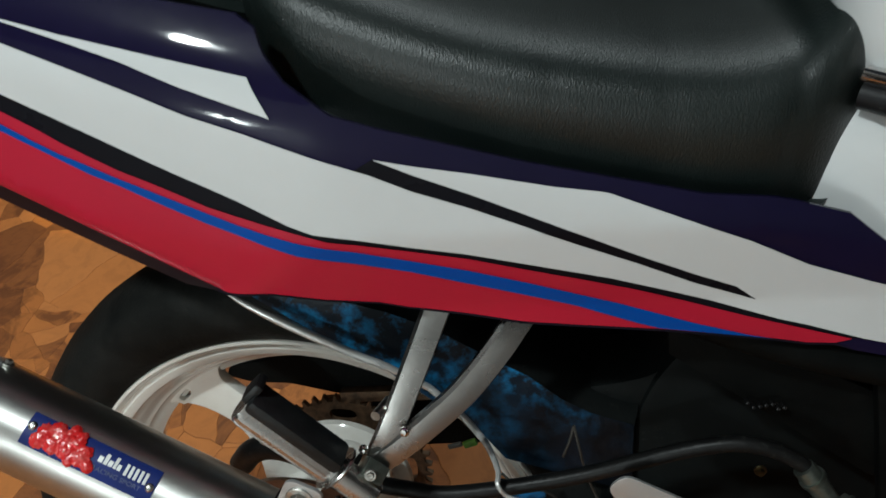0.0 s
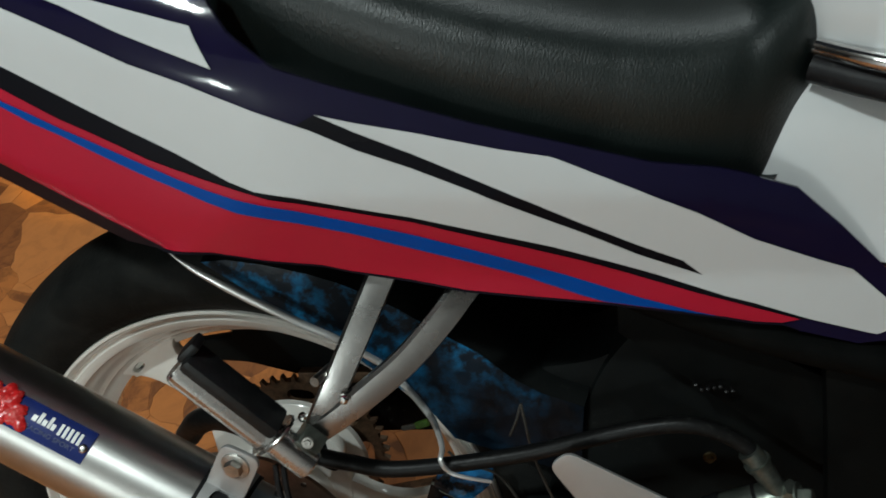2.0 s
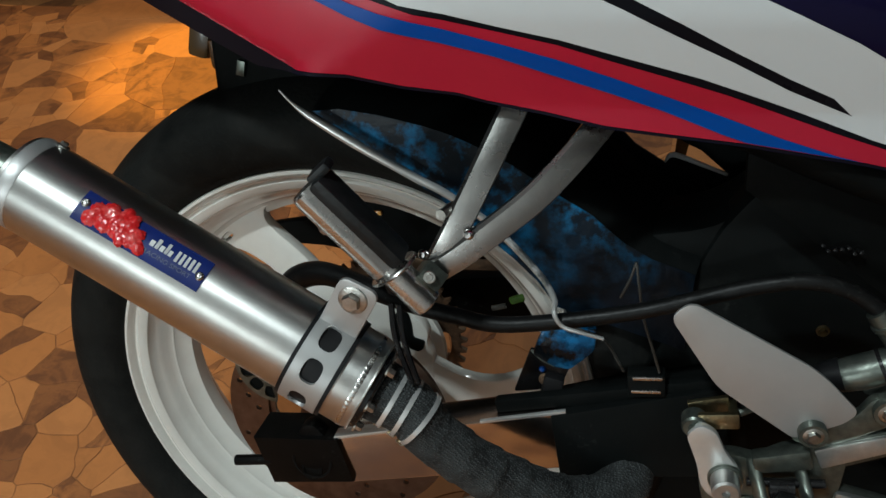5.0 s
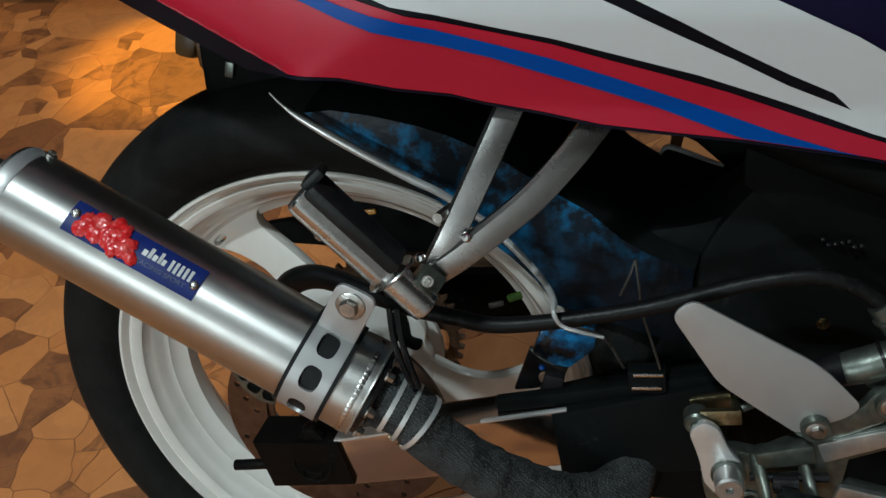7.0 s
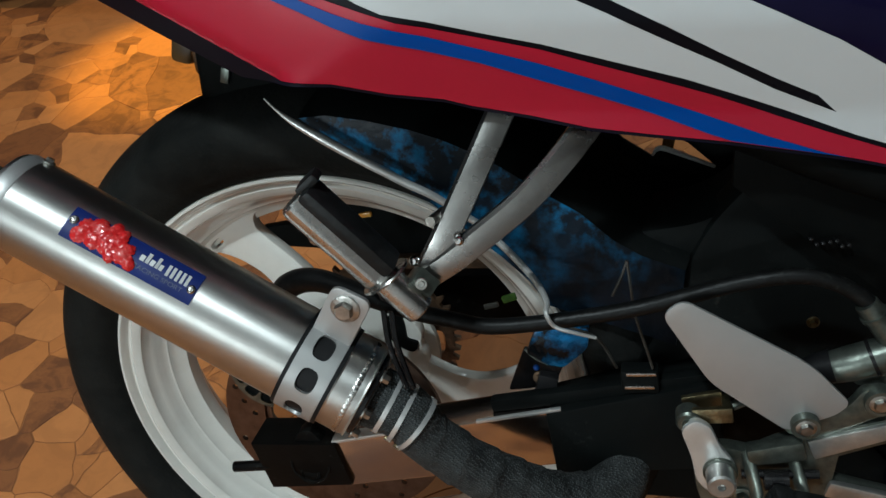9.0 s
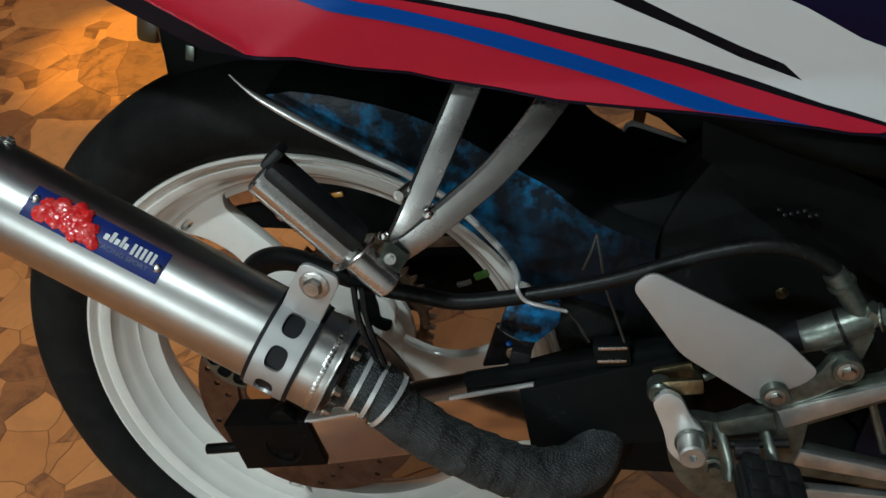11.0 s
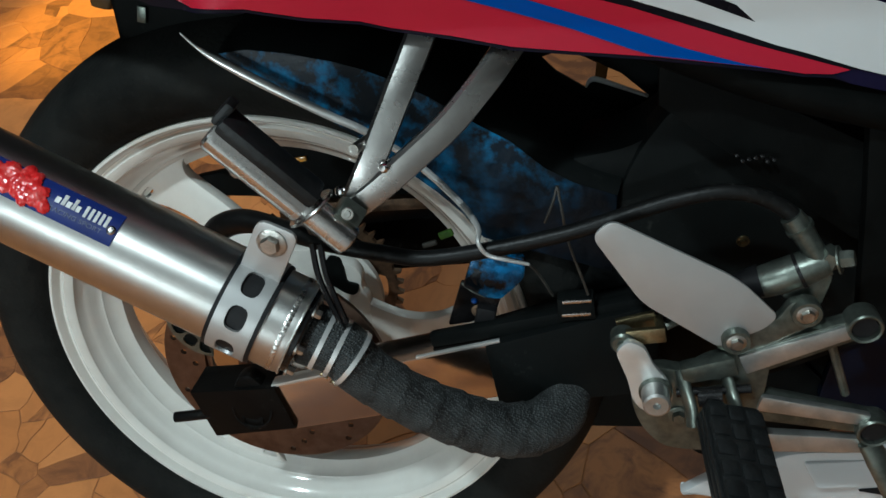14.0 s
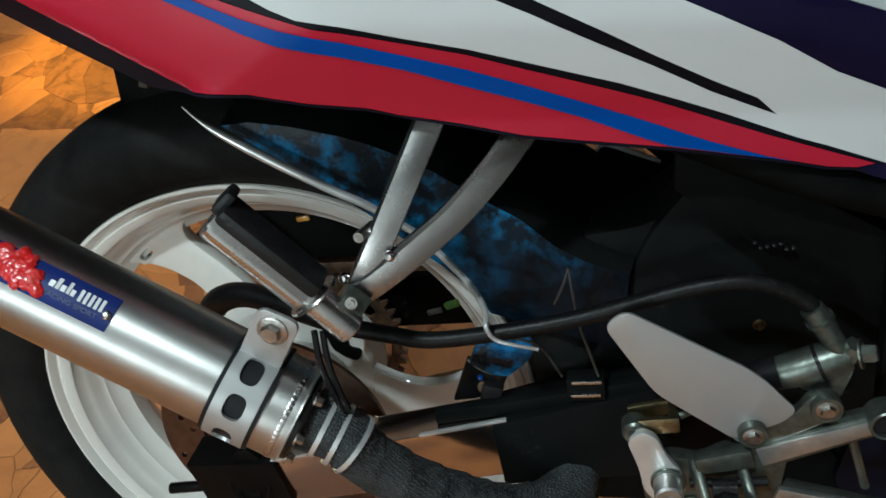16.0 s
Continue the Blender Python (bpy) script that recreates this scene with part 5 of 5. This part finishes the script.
for at, r in (((0.3699, -0.1160, 0.1235), 0.0045), ((0.4125, -0.1100, 0.1450), 0.0047)):
    boss = part("plate_boss", lathe([(0, 0.002), (r * 1.45, 0.002), (r * 1.5, 0.0028), (r * 2.0, 0.0028), (r * 2.1, 0.0016), (r * 2.1, -0.008), (0, -0.008)], axes(at, (0, -1, 0)), 36, closed=False), CAST, rear_set)
    part("plate_bolt", hex_bolt((at[0], at[1] - 0.001, at[2]), (0, -1, 0), r, 0.0045), BOLT, boss)
cyl = part("master_cylinder", tube([(0.384, -0.088, 0.153), (0.396, -0.089, 0.159), (0.410, -0.090, 0.167), (0.424, -0.090, 0.175)], [0.0108, 0.0120, 0.0120, 0.0104], 28, 4), CAST, rear_set, "cast aluminium rear brake master cylinder")
part("cylinder_boot", tube([(0.368, -0.086, 0.147), (0.375, -0.087, 0.150), (0.386, -0.088, 0.155)], [0.0070, 0.0100, 0.0118], 20, 4), PLASTIC, cyl, "black rubber boot")
part("cylinder_band", lathe([(0.0112, -0.0012), (0.0131, -0.0012), (0.0131, 0.0012), (0.0112, 0.0012)], axes((0.4085, -0.090, 0.166), (0.86, -0.04, 0.5)), 32), GLOSS_BLACK, cyl)
part("cylinder_foot", sheet(rounded([(0.398, 0.146), (0.414, 0.166), (0.430, 0.166), (0.426, 0.140)], 0.005), [], side(-0.084), 0.010, 0.002), CAST, cyl)
part("banjo_block", tube([(0.4235, -0.092, 0.1745), (0.4265, -0.094, 0.1840)], [0.0085, 0.0072], 6, 1), CAST, cyl)
part("banjo_bolt", hex_bolt((0.4290, -0.096, 0.1790), (0.85, -0.3, 0.35), 0.0062, 0.010), CAST, cyl)
pedal = part("brake_pedal", sheet(rounded([(0.2905, 0.1090), (0.2990, 0.1200), (0.3105, 0.1150), (0.3185, 0.0990), (0.3300, 0.0850), (0.3350, 0.0740), (0.3300, 0.0600), (0.3160, 0.0560), (0.3060, 0.0660), (0.3010, 0.0850), (0.2960, 0.0970)], 0.006, 6), [], side(-0.1120), 0.0060, 0.0016), BRIGHT, rear_set, "brushed bright brake pedal arm")
part("pivot_washer", lathe([(0, 0.004), (0.0105, 0.004), (0.0118, 0.003), (0.0118, 0), (0, 0)], axes((0.3210, -0.1175, 0.0780), (0, -1, 0)), 36, closed=False), CAST, pedal)
part("pedal_pivot", lathe([(0, 0.011), (0.0026, 0.011), (0.0028, 0.0150), (0.0080, 0.0152), (0.0096, 0.0140), (0.0098, 0), (0, 0)], axes((0.3205, -0.1215, 0.0788), (0.0, -1, 0.04)), 36, closed=False), WORN_FACE, pedal, "bright socket bolt")
part("pushrod_joint", lathe([(0, 0.0110), (0.0040, 0.0110), (0.0044, 0.0086), (0.0074, 0.0086), (0.0088, 0.0070), (0.0088, -0.004), (0, -0.004)], axes((0.2964, -0.1040, 0.1120), (0, -1, 0)), 32, closed=False), CAST, pedal)
clevis = part("clevis", box(pose(0.3115, -0.1085, 0.1185, 0, -11, 0), (0.0270, 0.0042, 0.0125), 0.0014), BRASS, pedal, "yellow zinc clevis")
part("clevis_cheek", box(pose(0.3060, -0.0930, 0.1185, 0, -20, 0), (0.0280, 0.0042, 0.0125), 0.0014), BRASS, clevis)
part("clevis_end", box(pose(0.3215, -0.1010, 0.1205, 0, -14, 0), (0.0060, 0.0180, 0.0115), 0.0014), BRASS, clevis)
part("clevis_pin", tube([(0.3250, -0.100, 0.1215), (0.3370, -0.096, 0.1270)], 0.0034, 10, 1), CAST, clevis)
part("pedal_stop", hex_bolt((0.3405, -0.1085, 0.0490), (0, -1, 0), 0.0048, 0.0060), CAST, rear_set)
lever = part("pedal_lever", tube([(0.474, -0.108, 0.036), (0.483, -0.113, 0.022), (0.494, -0.118, 0.004), (0.506, -0.122, -0.018)], [0.0085, 0.0098, 0.0100, 0.0090], 18, flat=0.7), CAST, rear_set, "worn alloy pedal lever")
for x in (0.3425, 0.3735):
    part("peg_lug", tube([(x - 0.005, -0.108, 0.0900), (x - 0.001, -0.116, 0.0800), (x + 0.0035, -0.123, 0.0680), (x + 0.0050, -0.130, 0.0570)], [0.0026, 0.0032, 0.0032, 0.0028], 18, flat=1.6), CAST, rear_set, "bright peg lug")
part("lug_bridge", bar((0.338, 0.0890), (0.374, 0.1015), 0.014, 0.016, -0.116, -0.116, 0.012, 0.012, 0.003), CAST, rear_set)
part("lug_pin", tube([(0.336, -0.114, 0.0740), (0.386, -0.114, 0.0820)], 0.0034, 14, 1), GLOSS_BLACK, rear_set)
part("lug_spring", lathe([(0.0052, 0), (0.0072, 0), (0.0072, 0.016), (0.0052, 0.016)], axes((0.350, -0.120, 0.0762), (1, 0, 0.16)), 20), GLOSS_BLACK, rear_set)
FOOT = axes((0.3720, -0.125, 0.0745), (0.075, -1, -0.185), (0.20, 0, 1))
foot = part("footpeg", box(FOOT @ Matrix.Translation((-0.006, 0, 0.0425)), (0.019, 0.0405, 0.085), 0.005), PEG_RUBBER, rear_set, "worn black rubber footpeg with cut ribs")
for k in range(5):
    for y, w, slip in ((-0.0134, 0.0128, 0.0), (-0.0004, 0.0128, 0.0022), (0.0128, 0.0132, 0.0044)):
        part("peg_rib", box(FOOT @ Matrix.Translation((0.0026, y, 0.0115 + 0.0156 * k - slip)), (0.0050, w * 0.94, 0.0130), 0.0022), PEG_RUBBER, foot)
for y in (-0.0206, 0.0206):
    for x in (-0.001, -0.0065, -0.012):
        part("side_rib", box(FOOT @ Matrix.Translation((x, y, 0.041)), (0.0036, 0.0024, 0.072), 0.0010), PEG_RUBBER, foot)
part("peg_tip", box(FOOT @ Matrix.Translation((-0.004, 0.001, 0.0855)), (0.022, 0.0425, 0.010), 0.0045), PEG_RUBBER, foot)

# ---- white belly fairing low at the front ----
belly = part("belly_fairing", sheet(rounded([(0.3671, -0.1153), (0.3890, -0.0945), (0.4549, -0.0553), (0.5362, -0.0452), (0.5682, -0.0420), (0.5852, -0.1132), (0.4431, -0.1229), (0.3888, -0.1158)], [0.0015, 0.01, 0.012, 0.01, 0.02, 0.02, 0.02, 0.004]), [], side(-0.018), 0.012, 0.003), WHITE, bike, "glossy white belly fairing")
part("belly_step", sheet(rounded([(0.4642, -0.0631), (0.5370, -0.0529), (0.5690, -0.0496), (0.5744, -0.0719), (0.5418, -0.0748), (0.4773, -0.0839)], 0.004), [], lambda u, v, w: Vector((u, -0.030 - w - 0.35 * (-0.066 - v if v < -0.05 else 0), v)), 0.005, 0.0015), WHITE, belly, "raised upper face")
slots = [(0.5131, -0.0912), (0.5446, -0.0835), (0.5760, -0.0786), (0.5782, -0.0881), (0.5424, -0.0950)]
part("belly_slot", sheet(rounded(slots, 0.004), [], side(-0.0295), 0.003, 0.001), PLASTIC, belly)
part("side_stand_stub", tube([(0.452, 0.010, -0.150), (0.450, 0.0, -0.165), (0.452, -0.004, -0.182)], 0.004, 8), STEEL, bike)

# ---- a second motorcycle parked beyond ----
other = thing("parked_motorcycle", pose(0, 0, 0), "red and black motorcycle parked beyond on the paving", "motorcycle")
part("tyre", lathe([(0.225, -0.045), (0.260, -0.060), (0.285, -0.045), (0.300, 0.0), (0.285, 0.045), (0.260, 0.060), (0.225, 0.045)], axes((-1.53, 1.43, 0.298), (0, 1, 0)), 64), RUBBER, other)
part("wheel", lathe([(0.0, -0.03), (0.20, -0.03), (0.228, -0.046), (0.228, 0.046), (0.20, 0.03), (0.0, 0.03)], axes((-1.53, 1.43, 0.298), (0, 1, 0)), 48, closed=False), PLASTIC, other)
part("engine_fairing", sheet(rounded([(-0.30, 0.14), (-0.25, 0.62), (0.95, 0.62), (1.00, 0.10), (0.20, 0.06)], 0.05), [], side(1.70), 0.24, 0.03), MATT, other, "black engine fairing")
part("red_panel", sheet(rounded([(0.045, 0.216), (0.030, 0.44), (0.190, 0.44), (0.180, 0.208)], 0.012), [], side(1.458), 0.012, 0.004), RED, other, "red side panel")
part("front_wheel", lathe([(0.0, -0.03), (0.20, -0.03), (0.225, -0.045), (0.260, -0.060), (0.285, -0.045), (0.300, 0.0), (0.285, 0.045), (0.260, 0.060), (0.225, 0.045), (0.20, 0.03), (0.0, 0.03)], axes((-0.05 + 1.2, 1.56, 0.298), (0, 1, 0)), 48, closed=False), RUBBER, other)
part("rear_arm", tube([(-1.53, 1.42, 0.298), (-0.25, 1.50, 0.34)], 0.03, 12, 1), PLASTIC, other)

# ---- ceiling lamp ----
for m, name, label in ((pose(LAMP[0], LAMP[1], LAMP[2] + 0.22), "ceiling_lamp", "bare bulb lamp holder under the porch ceiling"), (pose(PORCH[0], -2.5, PORCH[2], -90, 0, 0), "wall_lamp", "bare bulb lamp holder on the porch wall")):
    fixture = thing(name, m, label, "lamp")
    part("holder", lathe([(0.0, 0.0), (0.045, 0.0), (0.045, -0.015), (0.022, -0.025), (0.020, -0.07), (0.0, -0.07)] if name == "ceiling_lamp" else [(0.0, 0.0), (0.055, 0.0), (0.055, 0.02), (0.022, 0.03), (0.020, 0.28), (0.0, 0.28)], Matrix(), 24, closed=False), WHITE, fixture)

post = thing("yard_lamp", pose(HOUSE[0], HOUSE[1] + 0.12, 0), "slim black lamp post on the paving of the yard", "lamp")
part("pole", lathe([(0.0, 0.0), (0.07, 0.0), (0.07, 0.03), (0.028, 0.05), (0.022, 2.42), (0.0, 2.42)], Matrix(), 20, closed=False), PLASTIC, post)
part("arm", tube([(0, 0, 2.40), (0, -0.05, 2.44), (0, -0.12, 2.40)], 0.012, 10), PLASTIC, post)

# ---- paving stones ----
rng = random.Random(7)
seeds = [(-0.49, 0.06), (-0.57, 0.21), (-0.66, 0.22), (-0.60, 0.14), (-0.555, 0.15), (-0.50, 0.125), (-0.48, 0.16), (-0.44, 0.11), (-0.42, 0.07), (-0.37, 0.04), (-0.56, 0.04), (-0.65, 0.32), (-0.73, 0.33), (-0.76, 0.42), (-0.27, -0.04), (-0.36, -0.05), (-0.45, -0.04), (-0.36, 0.28), (-0.32, 0.19), (-0.29, 0.26), (-0.21, 0.21)]
sizes = [0.062] * len(seeds)
X0, X1, Y0, Y1 = -2.3, 1.3, -0.45, 2.3
for _ in range(60000):
    p, r = (rng.uniform(X0, X1), rng.uniform(Y0, Y1)), rng.choice((0.035, 0.055, 0.10, 0.14, 0.18, 0.22))
    if len(seeds) > 1500:
        break
    near = False
    for q, s in zip(seeds, sizes):
        if abs(p[0] - q[0]) < 0.22 and abs(p[1] - q[1]) < 0.22 and math.hypot(p[0] - q[0], p[1] - q[1]) < (r + s) * 0.5:
            near = True
            break
    if not near:
        seeds.append(p)
        sizes.append(r)
gx = -4.25
while gx < 3.7:
    gy = -2.5
    while gy < 5.0:
        p = (gx + rng.uniform(-0.07, 0.07), gy + rng.uniform(-0.07, 0.07))
        if not (X0 - 0.06 < p[0] < X1 + 0.06 and Y0 - 0.06 < p[1] < Y1 + 0.06):
            seeds.append(p)
            sizes.append(rng.uniform(0.09, 0.15))
        gy += 0.165
    gx += 0.165
P, S = np.array(seeds), np.array(sizes)


def cell(i):
    """The stone round seed i: a power cell cut by its neighbours."""
    poly = [Vector((P[i, 0] + dx, P[i, 1] + dy)) for dx, dy in ((-0.3, -0.3), (0.3, -0.3), (0.3, 0.3), (-0.3, 0.3))]
    d2 = ((P - P[i]) ** 2).sum(1)
    close = np.argpartition(d2, 24)[:25]
    for j in close[np.argsort(d2[close])][1:22]:
        n = Vector((P[j] - P[i]).tolist())
        dist = n.length
        n.normalize()
        k = dist / 2 + (S[i] ** 2 - S[j] ** 2) * 0.5 / (2 * dist) - 0.0007
        out = []
        for a, b in zip(poly, poly[1:] + poly[:1]):
            da, db = (a - Vector(P[i].tolist())).dot(n) - k, (b - Vector(P[i].tolist())).dot(n) - k
            if da <= 0:
                out.append(a)
            if da * db < 0:
                out.append(a + (b - a) * (da / (da - db)))
        poly = out
        if len(poly) < 3:
            return None
    return poly


def crooked(p):
    """Bends the joints: the same shift for both stones at a joint."""
    a, b = noise.noise_vector((p.x * 9, p.y * 9, 0.3)), noise.noise_vector((p.x * 34, p.y * 34, 5.1))
    return Vector((p.x + a.x * 0.016 + b.x * 0.0075, p.y + a.y * 0.016 + b.y * 0.0075))


def stone(poly, verts, faces, wobble, fine):
    """A slab with softened, crooked edges."""
    c = crooked(sum(poly, Vector((0, 0))) / len(poly))
    ring = []
    for a, b in zip(poly, poly[1:] + poly[:1]):
        n = max(1, int((b - a).length / fine))
        ring += [crooked(a + (b - a) * k / n) for k in range(n)]
    base, n, lift = len(verts), len(ring), wobble.uniform(-0.0004, 0.0)
    for inset, z in ((0.0, -0.010), (0.0, -0.0004 + lift), (0.0009, lift)):
        for p in ring:
            q = p + (c - p).normalized() * inset
            verts.append((q.x, q.y, z))
    for k in range(2):
        for i in range(n):
            j = (i + 1) % n
            faces.append((base + k * n + i, base + k * n + j, base + (k + 1) * n + j, base + (k + 1) * n + i))
    faces.append(tuple(base + 2 * n + i for i in range(n)))


def halves(poly, depth):
    """Breaks a stone along crooked chords into angular shards."""
    size = max((a - b).length for a in poly for b in poly)
    if depth == 0 or size < 0.075 or rng.random() < 0.35:
        return [poly]
    c = sum(poly, Vector((0, 0))) / len(poly)
    c += Vector((rng.uniform(-1, 1), rng.uniform(-1, 1))) * size * 0.22
    a = rng.uniform(0, math.pi)
    n, out = Vector((math.cos(a), math.sin(a))), []
    for sgn in (1, -1):
        piece = []
        for p, q in zip(poly, poly[1:] + poly[:1]):
            dp, dq = sgn * (p - c).dot(n) - 0.0007, sgn * (q - c).dot(n) - 0.0007
            if dp >= 0:
                piece.append(p)
            if dp * dq < 0:
                piece.append(p + (q - p) * (dp / (dp - dq)))
        if len(piece) > 2:
            out += halves(piece, depth - 1)
    return out


order = sorted(range(len(seeds)), key=lambda i: math.hypot((P[i, 0] + 0.35) * 0.9, P[i, 1] - 0.35))
rest_v, rest_f, made = [], [], 0
for i in order:
    poly = cell(i)
    if poly is None:
        continue
    for shard in halves(poly, 1):
        mid = sum(shard, Vector((0, 0))) / len(shard)
        if mid.y > 0.30:                                   # tight joints further in
            shard = [p + (p - mid).normalized() * 0.0006 for p in shard]
        if made < 300:
            v, f = [], []
            stone(shard, v, f, rng, 0.012)
            me = bpy.data.meshes.new("stone")
            me.from_pydata(v, [], f)
            me.materials.append(STONE)
            ob = new("stone", me)
            ob.parent = floor
            made += 1
        else:
            stone(shard, rest_v, rest_f, rng, 0.035)
me = bpy.data.meshes.new("far_stones")
me.from_pydata(rest_v, [], rest_f)
me.materials.append(STONE_REST)
ob = new("far_stones", me)
ob.parent = floor
tagged(ob, kind="stuff")
